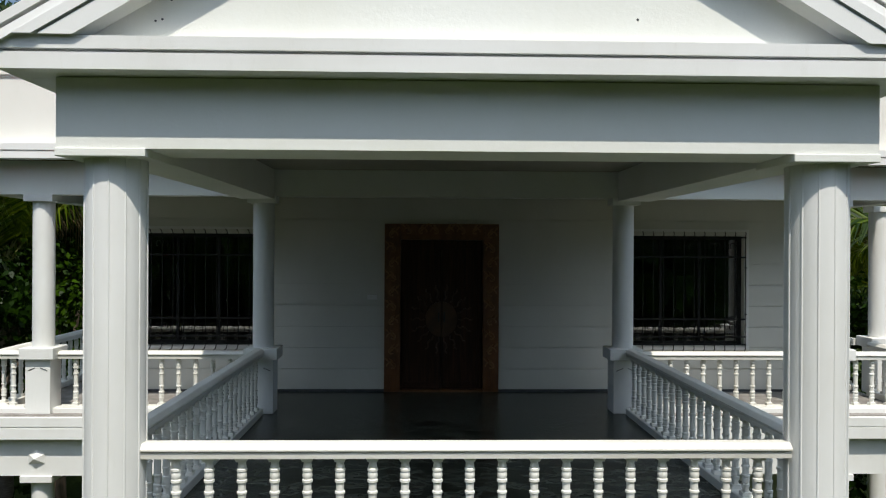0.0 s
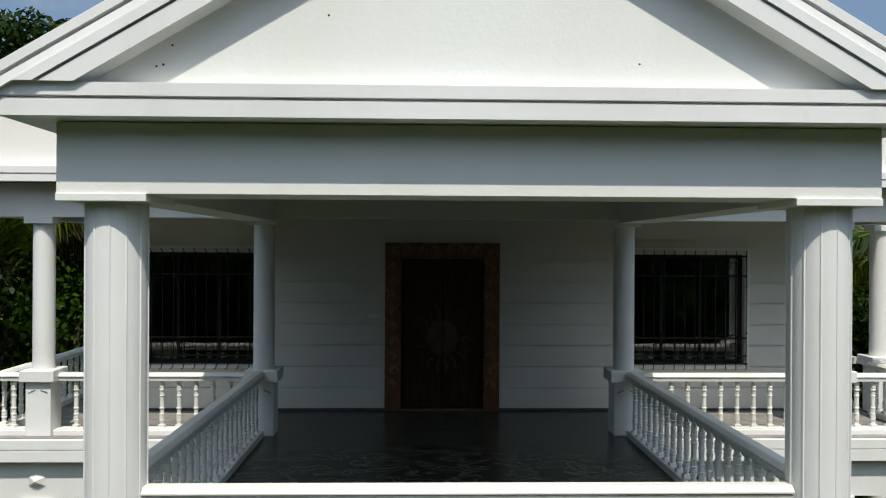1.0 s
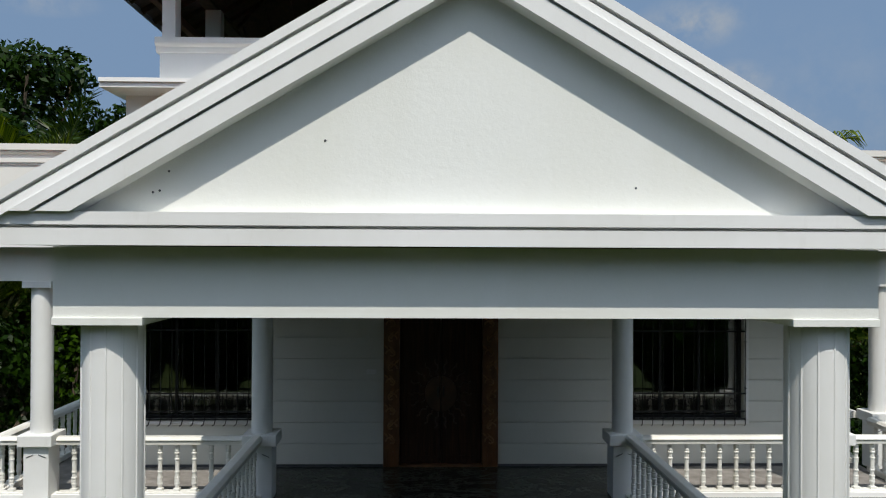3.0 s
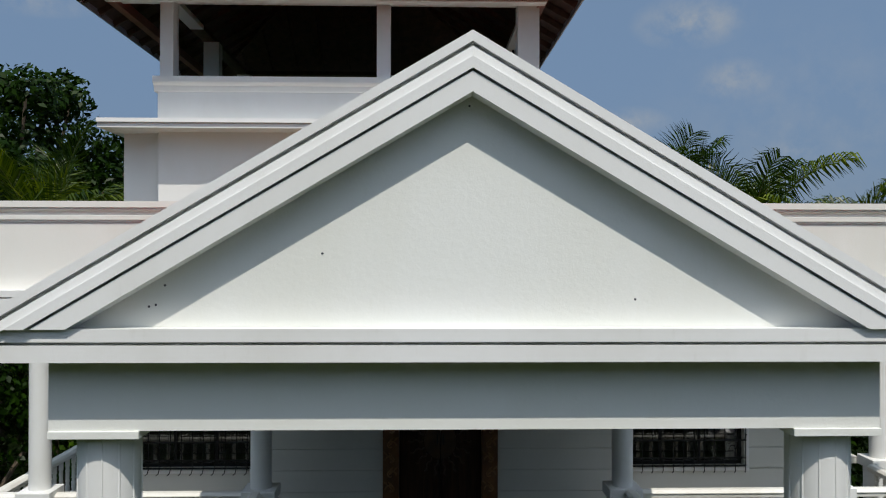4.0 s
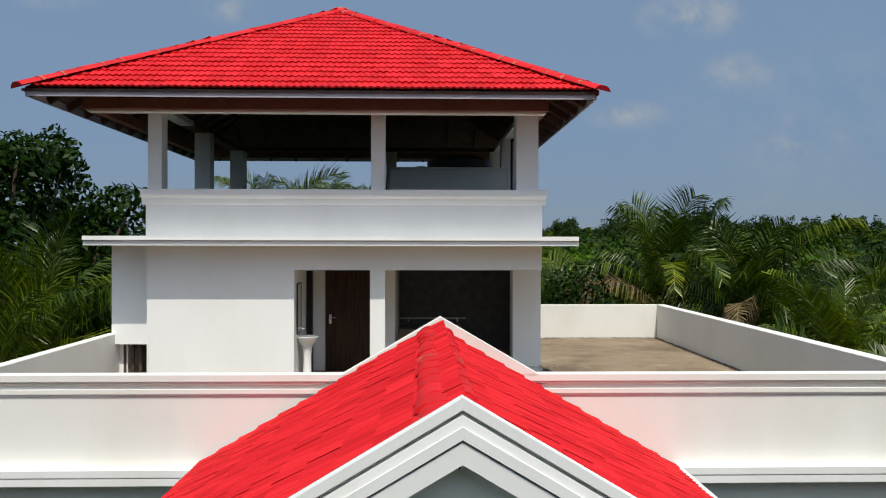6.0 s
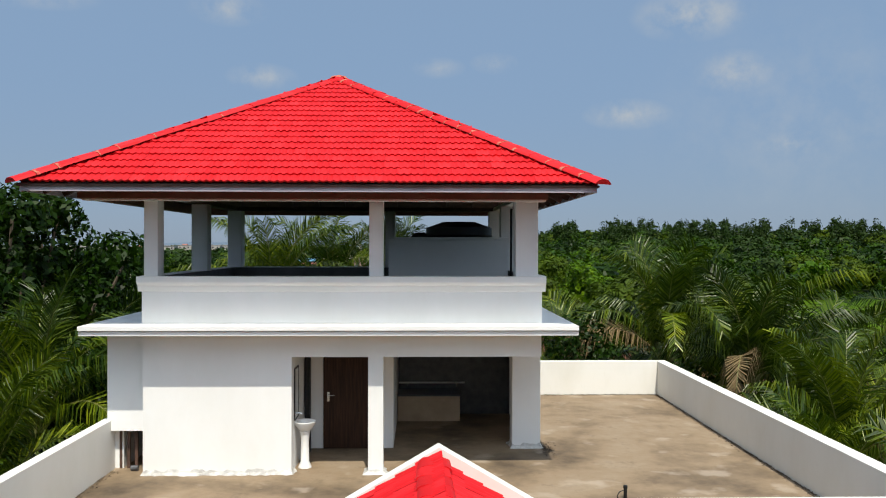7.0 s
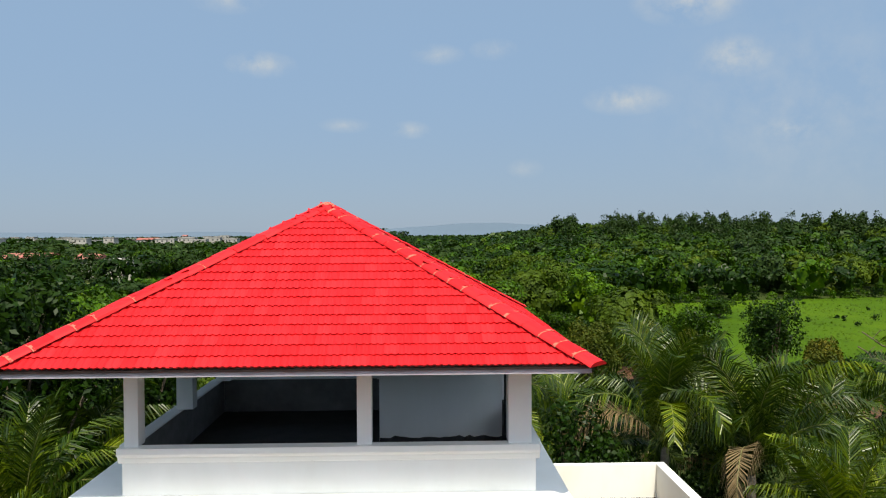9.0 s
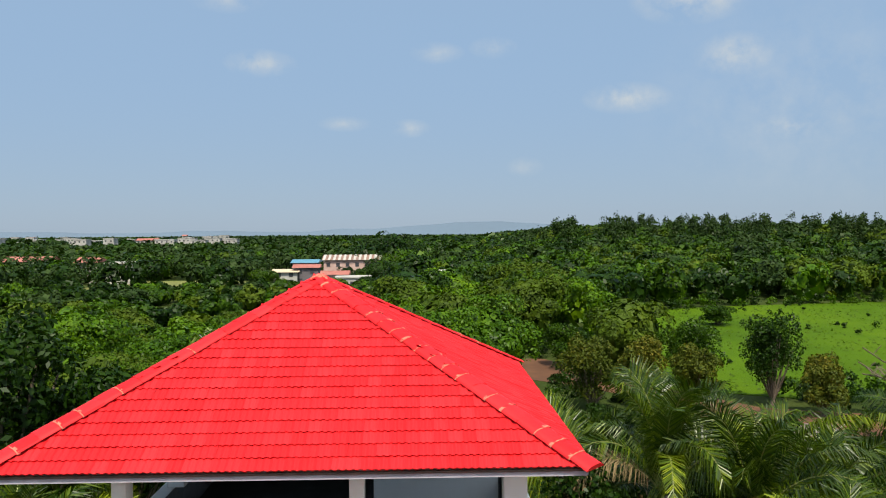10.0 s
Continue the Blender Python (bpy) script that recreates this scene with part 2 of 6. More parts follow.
def m_glass(n, l, b):
    b.inputs["Base Color"].default_value = (0.55, 0.60, 0.58, 1)
    b.inputs["Transmission Weight"].default_value = 1.0
    b.inputs["Roughness"].default_value = 0.02
    b.inputs["IOR"].default_value = 2.3


GLASS = material("tinted_window_glass", m_glass)


def m_mirror(n, l, b):
    b.inputs["Base Color"].default_value = (0.85, 0.87, 0.86, 1)
    b.inputs["Metallic"].default_value = 1.0
    b.inputs["Roughness"].default_value = 0.03


MIRROR = material("mirror_silver", m_mirror)


def m_tube(n, l, b):
    b.inputs["Base Color"].default_value = (0.8, 0.8, 0.8, 1)
    b.inputs["Roughness"].default_value = 0.3


TUBE = material("white_enamel", m_tube)


def leaf_material(name, stops, through_share=0.35, rough=0.6, gloss=0.12):
    def build(n, l, b):
        geo = n.new("ShaderNodeNewGeometry")
        inf = n.new("ShaderNodeObjectInfo")
        patch = tex_noise(n, l, 0.22, 3, 0.5, None, "World")
        s = n.new("ShaderNodeMath")
        s.operation = "MULTIPLY_ADD"
        l.new(geo.outputs["Random Per Island"], s.inputs[0])
        s.inputs[1].default_value = 0.42
        l.new(patch, s.inputs[2])
        s2 = n.new("ShaderNodeMath")
        s2.operation = "MULTIPLY_ADD"
        l.new(inf.outputs["Random"], s2.inputs[0])
        s2.inputs[1].default_value = 0.22
        l.new(s.outputs[0], s2.inputs[2])
        s3 = n.new("ShaderNodeMath")
        s3.operation = "SUBTRACT"
        l.new(s2.outputs[0], s3.inputs[0])
        s3.inputs[1].default_value = 0.32
        c = ramp(n, l, s3.outputs[0], stops)
        l.new(c, b.inputs["Base Color"])
        b.inputs["Roughness"].default_value = rough
        b.inputs["Specular IOR Level"].default_value = gloss
        tr = n.new("ShaderNodeBsdfTranslucent")
        l.new(mixed(n, l, 1.0, c, (1.25, 1.35, 0.5), "MULTIPLY"), tr.inputs["Color"])
        mx = n.new("ShaderNodeMixShader")
        mx.inputs[0].default_value = through_share
        l.new(b.outputs[0], mx.inputs[1])
        l.new(tr.outputs[0], mx.inputs[2])
        l.new(mx.outputs[0], n["Material Output"].inputs["Surface"])
    return material(name, build)


LEAF = leaf_material("broad_leaf_green", [(0.0, (0.0048, 0.0147, 0.0004)), (0.35, (0.0142, 0.0381, 0.0008)), (0.7, (0.0354, 0.0771, 0.0013)), (1.0, (0.0768, 0.1322, 0.0026))], 0.15, 0.42, 0.12)
LEAFFRESH = leaf_material("fresh_leaf_green", [(0.0, (0.0150, 0.0430, 0.0010)), (0.4, (0.0380, 0.0900, 0.0018)), (0.75, (0.0720, 0.1400, 0.0028)), (1.0, (0.1200, 0.2000, 0.0045))], 0.2, 0.42, 0.12)
LEAFDARK = leaf_material("dark_leaf_green", [(0.0, (0.0041, 0.0129, 0.0005)), (0.5, (0.0095, 0.0275, 0.0010)), (1.0, (0.0231, 0.0533, 0.0020))], 0.15, 0.42, 0.12)
# greyer, bluer leaf; its share grows with the distance of the woods
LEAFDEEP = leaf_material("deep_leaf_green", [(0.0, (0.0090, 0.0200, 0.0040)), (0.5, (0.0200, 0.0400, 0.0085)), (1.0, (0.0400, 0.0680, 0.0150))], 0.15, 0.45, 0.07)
LEAFOLIVE = leaf_material("yellowish_leaf_green", [(0.0, (0.0200, 0.0380, 0.0020)), (0.5, (0.0480, 0.0800, 0.0035)), (1.0, (0.0950, 0.1300, 0.0065))], 0.2)
LEAFGRASS = leaf_material("long_grass_green", [(0.0, (0.029, 0.062, 0.0014)), (0.5, (0.048, 0.090, 0.0018)), (1.0, (0.068, 0.112, 0.0025))], 0.3)
LEAFRUST = leaf_material("flowering_leaf", [(0.0, (0.020, 0.040, 0.004)), (0.5, (0.060, 0.075, 0.006)), (1.0, (0.16, 0.125, 0.010))], 0.2)
FROND = leaf_material("palm_leaflet_green", [(0.0, (0.005, 0.015, 0.001)), (0.40, (0.019, 0.043, 0.002)), (0.66, (0.085, 0.125, 0.004)), (1.0, (0.31, 0.34, 0.016))], 0.22, 0.36, 0.3)


def m_ground(n, l, b):
    a = tex_noise(n, l, 0.06, 7, 0.6, None, "World")
    c = ramp(n, l, a, [(0.3, (0.017, 0.029, 0.006)), (0.5, (0.031, 0.046, 0.009)), (0.64, (0.043, 0.058, 0.013)), (0.78, (0.058, 0.070, 0.020))])
    l.new(c, b.inputs["Base Color"])
    b.inputs["Roughness"].default_value = 0.95
    b.inputs["Specular IOR Level"].default_value = 0.08
    bump(n, l, b, tex_noise(n, l, 1.3, 6, 0.7, None, "World"), 0.8, 0.2)


GROUND = material("overgrown_soil", m_ground)


def m_field(n, l, b):
    a = tex_noise(n, l, 0.05, 8, 0.65, (1, 0.6, 1), "World")
    c = ramp(n, l, a, [(0.3, (0.033, 0.072, 0.0008)), (0.5, (0.048, 0.097, 0.0010)), (0.7, (0.066, 0.118, 0.0016))])
    d = tex_noise(n, l, 0.5, 6, 0.7, None, "World")
    c = mixed(n, l, ramp(n, l, d, [(0.58, (0, 0, 0)), (0.75, (0.5, 0.5, 0.5))]), c, (0.052, 0.118, 0.003))
    l.new(c, b.inputs["Base Color"])
    b.inputs["Roughness"].default_value = 0.9
    b.inputs["Specular IOR Level"].default_value = 0.08
    bump(n, l, b, tex_noise(n, l, 5, 5, 0.7, None, "World"), 0.8, 0.1)


FIELD = material("bright_meadow_grass", m_field)
DRYGRASS = simple("dull_yellow_grass", [(0.3, (0.085, 0.095, 0.016)), (0.7, (0.15, 0.15, 0.03))], 0.15, 0.95, 0.5)
TRACK = simple("pale_hard_earth", [(0.3, (0.11, 0.085, 0.070)), (0.7, (0.18, 0.145, 0.125))], 0.8, 0.7, 0.4)
SOIL = simple("bare_brown_soil", [(0.3, (0.060, 0.022, 0.007)), (0.7, (0.110, 0.043, 0.014))], 0.4, 0.95, 0.5)
# the air's haze is painted into the hills as a flat blue
HAZE = simple("haze_painted_hill", [(0.3, (0.085, 0.120, 0.160)), (0.7, (0.092, 0.130, 0.172))], 0.002, 1.0, 0.0)
ROOFRED = simple("distant_red_roof", [(0.3, (0.24, 0.075, 0.055)), (0.7, (0.34, 0.12, 0.09))], 0.8, 0.8)
ROOFBLUE = simple("distant_blue_sheet", [(0.3, (0.06, 0.18, 0.25)), (0.7, (0.09, 0.23, 0.31))], 0.8, 0.5)
WALLFAR = simple("distant_house_paint", [(0.3, (0.28, 0.26, 0.23)), (0.7, (0.42, 0.40, 0.36))], 0.3, 0.8)
DARKWIN = simple("distant_dark_window", [(0.3, (0.03, 0.03, 0.035)), (0.7, (0.06, 0.06, 0.065))], 0.5, 0.3, 0)
SHEET = simple("striped_rusty_sheet", [(0.40, (0.14, 0.075, 0.05)), (0.60, (0.22, 0.13, 0.09))], 0.6, 0.6, 0.1, 0, (4, 0.3, 1))
WALLPINK = simple("distant_pink_paint", [(0.3, (0.38, 0.24, 0.20)), (0.7, (0.50, 0.34, 0.29))], 0.3, 0.8)
WALLDARK = simple("distant_dark_wall", [(0.3, (0.07, 0.06, 0.07)), (0.7, (0.14, 0.12, 0.12))], 0.3, 0.8)

# ---- mesh helpers ----


def box(bm, x0, x1, y0, y1, z0, z1, bev=0.0):
    made = bmesh.ops.create_cube(bm, size=1.0)["verts"]
    for v in made:
        v.co = ((x0 + x1) / 2 + v.co.x * (x1 - x0), (y0 + y1) / 2 + v.co.y * (y1 - y0), (z0 + z1) / 2 + v.co.z * (z1 - z0))
    if bev:
        edges = list({e for v in made for e in v.link_edges})
        bmesh.ops.bevel(bm, geom=edges, offset=bev, segments=2, affect="EDGES", profile=0.5)


def prism(bm, pts, axis, a0, a1):
    """A polygon drawn in the plane across the axis ('x': y,z; 'y': x,z; 'z': x,y), drawn out from a0 to a1."""
    def place(p, a):
        return {"x": (a, p[0], p[1]), "y": (p[0], a, p[1]), "z": (p[0], p[1], a)}[axis]
    lo = [bm.verts.new(place(p, a0)) for p in pts]
    hi = [bm.verts.new(place(p, a1)) for p in pts]
    bm.faces.new(lo)
    bm.faces.new(hi[::-1])
    for i in range(len(pts)):
        j = (i + 1) % len(pts)
        bm.faces.new((lo[i], hi[i], hi[j], lo[j]))


def lathe(bm, profile, seg, cx=0.0, cy=0.0, cz=0.0):
    rings = []
    for r, z in profile:
        rings.append([bm.verts.new((cx + r * math.cos(2 * math.pi * k / seg), cy + r * math.sin(2 * math.pi * k / seg), cz + z)) for k in range(seg)])
    for a, b in zip(rings, rings[1:]):
        for k in range(seg):
            bm.faces.new((a[k], a[(k + 1) % seg], b[(k + 1) % seg], b[k]))
    bm.faces.new(rings[0][::-1])
    bm.faces.new(rings[-1])


def rod(bm, a, b, r, seg=8):
    a, b = Vector(a), Vector(b)
    q = (b - a).to_track_quat("Z", "Y")
    ra = [bm.verts.new(a + q @ Vector((r * math.cos(2 * math.pi * k / seg), r * math.sin(2 * math.pi * k / seg), 0))) for k in range(seg)]
    rb = [bm.verts.new(b + q @ Vector((r * math.cos(2 * math.pi * k / seg), r * math.sin(2 * math.pi * k / seg), 0))) for k in range(seg)]
    for k in range(seg):
        bm.faces.new((ra[k], ra[(k + 1) % seg], rb[(k + 1) % seg], rb[k]))
    bm.faces.new(ra[::-1])
    bm.faces.new(rb)


def wire(bm, pts, r, seg=5):
    for a, b in zip(pts, pts[1:]):
        rod(bm, a, b, r, seg)


def link(name, bm, mat, parent=None, smooth=False):
    bmesh.ops.recalc_face_normals(bm, faces=bm.faces[:])
    me = bpy.data.meshes.new(name)
    bm.to_mesh(me)
    bm.free()
    me.materials.append(mat)
    if smooth:
        me.polygons.foreach_set("use_smooth", [True] * len(me.polygons))
        me.set_sharp_from_angle(angle=radians(40))
    ob = new(name, me)
    ob.parent = parent
    return ob


def part(name, bm, mat, parent, label="", smooth=False):
    ob = link(name, bm, mat, parent, smooth)
    return tagged(ob, label) if label else ob


def share(name, me, parent, loc=(0, 0, 0), turn=(0, 0, 0)):
    ob = new(name, me)
    ob.parent = parent
    ob.location = loc
    ob.rotation_euler = turn
    return ob


def thing(name, label, category, loc=(0, 0, 0), group="", kind=""):
    return tagged(new(name), label, category, group, kind)


def boxes(*bb, bev=0.0):
    bm = bmesh.new()
    for b in bb:
        box(bm, *b, bev=bev)
    return bm


def wall_cells(bm, x0, x1, z0, z1, y0, y1, holes, cuts=()):
    """A wall in the plane across y, with openings (x0, x1, z0, z1) that go through it."""
    xs = sorted({x0, x1, *[v for h in holes for v in h[:2]]})
    zs = sorted({z0, z1, *[v for h in holes for v in h[2:]], *cuts})
    for a, b in zip(xs, xs[1:]):
        for c, d in zip(zs, zs[1:]):
            mx, mz = (a + b) / 2, (c + d) / 2
            if not (x0 <= mx <= x1 and z0 <= mz <= z1) or any(h[0] < mx < h[1] and h[2] < mz < h[3] for h in holes):
                continue
            box(bm, a, b, y0, y1, c, d)


def arrays(name, verts, faces, mat, parent=None):
    me = bpy.data.meshes.new(name)
    k = faces.shape[1]
    me.vertices.add(len(verts))
    me.vertices.foreach_set("co", np.ascontiguousarray(verts, dtype=np.float32).ravel())
    me.loops.add(faces.size)
    me.loops.foreach_set("vertex_index", np.ascontiguousarray(faces, dtype=np.int32).ravel())
    me.polygons.add(len(faces))
    me.polygons.foreach_set("loop_start", np.arange(0, faces.size, k, dtype=np.int32))
    me.update(calc_edges=True)
    me.materials.append(mat)
    ob = new(name, me)
    ob.parent = parent
    return ob


# ---- ground, yard, distance ----
GZ = -4.2
MEADOW = [(22, 76), (38, 68), (66, 74), (110, 84), (160, 100), (176, 150), (128, 168), (92, 164), (62, 158), (38, 150), (31, 134), (25, 106)]
SOIL_EDGE = [(7, 84), (16, 77), (22, 68), (24, 62), (25, 56), (41, 56), (41, 62), (30, 66), (25, 74), (15, 94), (7, 96)]
CLEARING = [(5, 40), (30, 34), (64, 74), (38, 68), (22, 76), (20, 96), (8, 98)]


def land(x, y):
    """Height of the ground over the plain: it rises behind the meadow."""
    d = math.hypot(x, y + 4)
    if y < 0:
        return 0.0
    side = x / max(d, 1)
    knoll = 8.0 * math.exp(-((side + 0.036) / 0.034) ** 2) * max(0.0, 1 - abs(d - 300) / 55)
    return knoll + 8.5 * max(0.0, min(1.0, (d - 215) / 100)) * max(0.0, min(1.0, (side - 0.075) / 0.09))


def build_ground():
    bm = bmesh.new()
    rings = []
    for r in (30, 90, 215, 235, 255, 275, 295, 315, 335, 380, 460, 700, 1500, 4200):
        rings.append([bm.verts.new((r * math.sin(i * math.pi / 60), r * math.cos(i * math.pi / 60) - 4, GZ + land(r * math.sin(i * math.pi / 60), r * math.cos(i * math.pi / 60) - 4))) for i in range(120)])
    bm.faces.new(rings[0][::-1])
    for a, b in zip(rings, rings[1:]):
        for i in range(120):
            bm.faces.new((a[i], a[(i + 1) % 120], b[(i + 1) % 120], b[i]))
    tagged(link("ground", bm, GROUND), "green and brown overgrown ground round the house", "ground", kind="structure")
    bm = bmesh.new()
    prism(bm, MEADOW, "z", GZ - 0.2, GZ + 0.05)
    tagged(link("meadow", bm, FIELD), "bright green open grass meadow between woods", "meadow", kind="structure")
    bm = bmesh.new()
    prism(bm, SOIL_EDGE, "z", GZ - 0.2, GZ + 0.03)
    tagged(link("soil_clearing", bm, SOIL), "bare brown soil clearing among trees", "soil", kind="structure")
    bm = bmesh.new()
    prism(bm, [(-96, 212), (-60, 214), (-52, 250), (-66, 262), (-100, 258)], "z", GZ - 0.2, GZ + 0.05)
    tagged(link("far_field", bm, DRYGRASS), "dull yellow-green grass field before the far trees", "field", kind="structure")
    bm = bmesh.new()
    prism(bm, [(24.5, 56.5), (28, 55.5), (32.5, 57.5), (33, 59.5), (29, 60.5), (25, 59.5)], "z", GZ - 0.2, GZ + 0.055)
    tagged(link("pale_track", bm, TRACK), "pale worn patch of hard ground in the brown soil", "track", kind="structure")
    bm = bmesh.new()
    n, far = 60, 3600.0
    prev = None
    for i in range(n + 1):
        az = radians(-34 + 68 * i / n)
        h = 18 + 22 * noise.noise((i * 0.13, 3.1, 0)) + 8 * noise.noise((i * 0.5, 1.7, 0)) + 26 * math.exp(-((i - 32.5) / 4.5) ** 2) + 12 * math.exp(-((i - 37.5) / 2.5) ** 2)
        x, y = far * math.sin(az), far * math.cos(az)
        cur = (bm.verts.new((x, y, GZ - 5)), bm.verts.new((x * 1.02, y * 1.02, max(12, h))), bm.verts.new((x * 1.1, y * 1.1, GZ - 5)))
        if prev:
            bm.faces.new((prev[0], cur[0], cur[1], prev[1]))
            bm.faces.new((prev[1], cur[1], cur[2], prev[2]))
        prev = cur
    tagged(link("backdrop_hills", bm, HAZE), "low hills on the horizon, air haze painted in as blue", "hills", kind="structure")


build_ground()

# ---- house shell ----
CX = 0.03                                     # middle of the porch
WY = 6.45                                     # front wall
HX0, HX1 = -5.0, 5.35                         # house walls
EX0, EX1 = -5.62, 6.12                        # veranda and terrace edges
BACK = 16.4
TZ = 3.38                                     # terrace floor
WIN = [(-4.35, -2.52, 0.66, 2.22), (2.55, 4.33, 0.66, 2.22)]
DOOR = (-0.80, 0.815, 0.0, 2.37)


def build_house():
    bm = bmesh.new()
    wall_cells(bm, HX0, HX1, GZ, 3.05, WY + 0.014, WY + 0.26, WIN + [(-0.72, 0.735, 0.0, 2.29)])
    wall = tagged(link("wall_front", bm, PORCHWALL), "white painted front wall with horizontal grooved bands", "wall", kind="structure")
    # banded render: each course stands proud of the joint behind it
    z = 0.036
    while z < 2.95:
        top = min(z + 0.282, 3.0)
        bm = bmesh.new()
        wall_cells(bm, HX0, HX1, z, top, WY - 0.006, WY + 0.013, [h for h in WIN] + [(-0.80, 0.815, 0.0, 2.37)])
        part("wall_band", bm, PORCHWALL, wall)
        z = top + 0.018
    part("skirting", boxes((HX0, DOOR[0] - 0.002, WY - 0.012, WY + 0.013, 0.002, 0.032), (DOOR[1] + 0.002, HX1, WY - 0.012, WY + 0.013, 0.002, 0.032)), SKIRT, wall, "dark stone skirting")
    tagged(link("wall_left", boxes((HX0, HX0 + 0.25, WY + 0.262, BACK - 0.3, GZ, 3.05)), WHITE), "plain white painted side wall", "wall", kind="structure")
    tagged(link("wall_right", boxes((HX1 - 0.25, HX1, WY + 0.262, BACK - 0.3, GZ, 3.05)), WHITE), "plain white painted side wall", "wall", kind="structure")
    tagged(link("wall_back", boxes((HX0, HX1, BACK - 0.298, BACK - 0.05, GZ, 3.05)), WHITE), "plain white painted back wall", "wall", kind="structure")
    tagged(link("room_partition", boxes((HX0 + 0.26, HX1 - 0.26, 10.0, 10.2, 0.0, 3.04)), INNER), "plain plaster wall inside the dim house", "wall", kind="structure")
    # floors
    tagged(link("floor_porch", boxes((CX - 2.5, CX + 2.5, -0.02, WY + 0.014, -0.16, 0.0)), GRANITE), "polished dark grey granite porch floor", "floor", kind="structure")
    tagged(link("floor_veranda", boxes((EX0 + 0.1, CX - 2.502, 4.86, WY + 0.014, -0.16, -0.002), (CX + 2.502, EX1 - 0.1, 4.86, WY + 0.014, -0.16, -0.002),
                                       (EX0 + 0.1, HX0, WY + 0.015, BACK, -0.16, -0.002), (HX1, EX1 - 0.1, WY + 0.015, BACK, -0.16, -0.002)), STONE), "pale grey stone veranda floor", "floor", kind="structure")
    tagged(link("floor_inside", boxes((HX0 + 0.26, HX1 - 0.26, WY + 0.27, BACK - 0.3, -0.16, -0.004)), STONE), "grey stone floor inside the house", "floor", kind="structure")
    # slab edge of the veranda with its two-step cornice and the beam below
    bm = bmesh.new()
    for x0, x1 in ((EX0, CX - 2.52), (CX + 2.52, EX1)):
        prism(bm, [(4.78, -0.02), (4.78, -0.125), (4.80, -0.127), (4.80, -0.14), (4.776, -0.142), (4.776, -0.275), (4.95, -0.275), (4.95, -0.02)], "x", x0, x1)
        box(bm, x0, x1, 4.90, 5.2, -0.74, -0.28)
        box(bm, x0, x1, 4.98, 5.14, -0.015, 0.06, 0.008)
    tagged(link("veranda_slab_edge", bm, TRIM), "white two-step cornice along the veranda floor edge", "cornice", kind="structure")
    bm = bmesh.new()
    for x0, x1 in ((EX0, EX0 + 0.22), (EX1 - 0.22, EX1)):
        box(bm, x0, x1, 5.21, BACK, -0.74, -0.165)
    box(bm, CX - 2.5, CX + 2.5, -0.02, 0.28, -0.5, -0.162)
    for x0 in (CX - 2.5, CX + 2.24):
        box(bm, x0, x0 + 0.26, 0.282, 4.89, -0.5, -0.162)
    tagged(link("floor_beam", bm, TRIM), "white painted beams under the raised floors", "beam", kind="structure")
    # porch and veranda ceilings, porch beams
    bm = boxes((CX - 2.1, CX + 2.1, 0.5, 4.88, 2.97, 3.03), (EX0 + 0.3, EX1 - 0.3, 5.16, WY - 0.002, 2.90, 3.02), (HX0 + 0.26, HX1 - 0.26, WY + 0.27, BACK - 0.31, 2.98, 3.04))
    tagged(link("ceiling", bm, CEILING), "flat white ceilings of porch, veranda and rooms, colour darkened for shade", "ceiling", kind="structure")
    bm = bmesh.new()
    box(bm, CX - 2.508, CX + 2.508, 0.0, 0.5, 2.614, 3.04)
    for s in (-1, 1):
        xa, xb = sorted((CX + s * 2.51, CX + s * 1.972))
        box(bm, xa, xb, -0.016, 0.56, 2.566, 2.6135, 0.004)
        xa, xb = sorted((CX + s * 2.506, CX + s * 2.10))
        box(bm, xa, xb, 0.502, 4.9, 2.614, 3.04)
        xa, xb = sorted((CX + s * 2.14, CX + s * 1.99))
    tagged(link("porch_beam", bm, STUCCO), "white rendered beam over the porch columns", "beam", kind="structure")
    bm = bmesh.new()
    box(bm, EX0 + 0.06, EX1 - 0.06, 4.902, 5.16, 2.65, 3.055)
    for x0, x1 in ((EX0 + 0.06, EX0 + 0.3), (EX1 - 0.3, EX1 - 0.06)):
        box(bm, x0, x1, 5.162, BACK, 2.65, 3.055)
    tagged(link("veranda_beam", bm, STUCCO), "white rendered beam over the veranda columns", "beam", kind="structure")
    # cornice round the porch
    bm = bmesh.new()
    prof = [(-0.200, 3.046), (-0.200, 3.144), (-0.160, 3.146), (-0.160, 3.162), (-0.204, 3.164), (-0.204, 3.240), (0.1, 3.240), (0.1, 3.047)]
    prism(bm, prof, "x", CX - 2.76, CX + 2.76)
    for s in (-1, 1):
        side = [(CX + s * 2.76, 3.0465), (CX + s * 2.76, 3.144), (CX + s * 2.72, 3.146), (CX + s * 2.72, 3.162), (CX + s * 2.764, 3.164), (CX + s * 2.764, 3.2395), (CX + s * 2.2, 3.2395), (CX + s * 2.2, 3.0465)]
        prism(bm, side, "y", 0.101, 4.6)
    tagged(link("porch_cornice", bm, TRIM), "white stepped cornice round the porch roof", "cornice", kind="structure")
    # veranda cornice and the terrace parapet
    bm = bmesh.new()
    for x0, x1 in ((EX0 - 0.2, CX - 2.75), (CX + 2.75, EX1 + 0.2)):
        prism(bm, [(4.62, 3.056), (4.62, 3.135), (4.65, 3.137), (4.65, 3.152), (4.617, 3.154), (4.617, 3.232), (4.80, 3.232), (4.80, 3.056)], "x", x0, x1)
    tagged(link("veranda_cornice", bm, TRIM), "white stepped cornice along the veranda eaves", "cornice", kind="structure")


build_house()


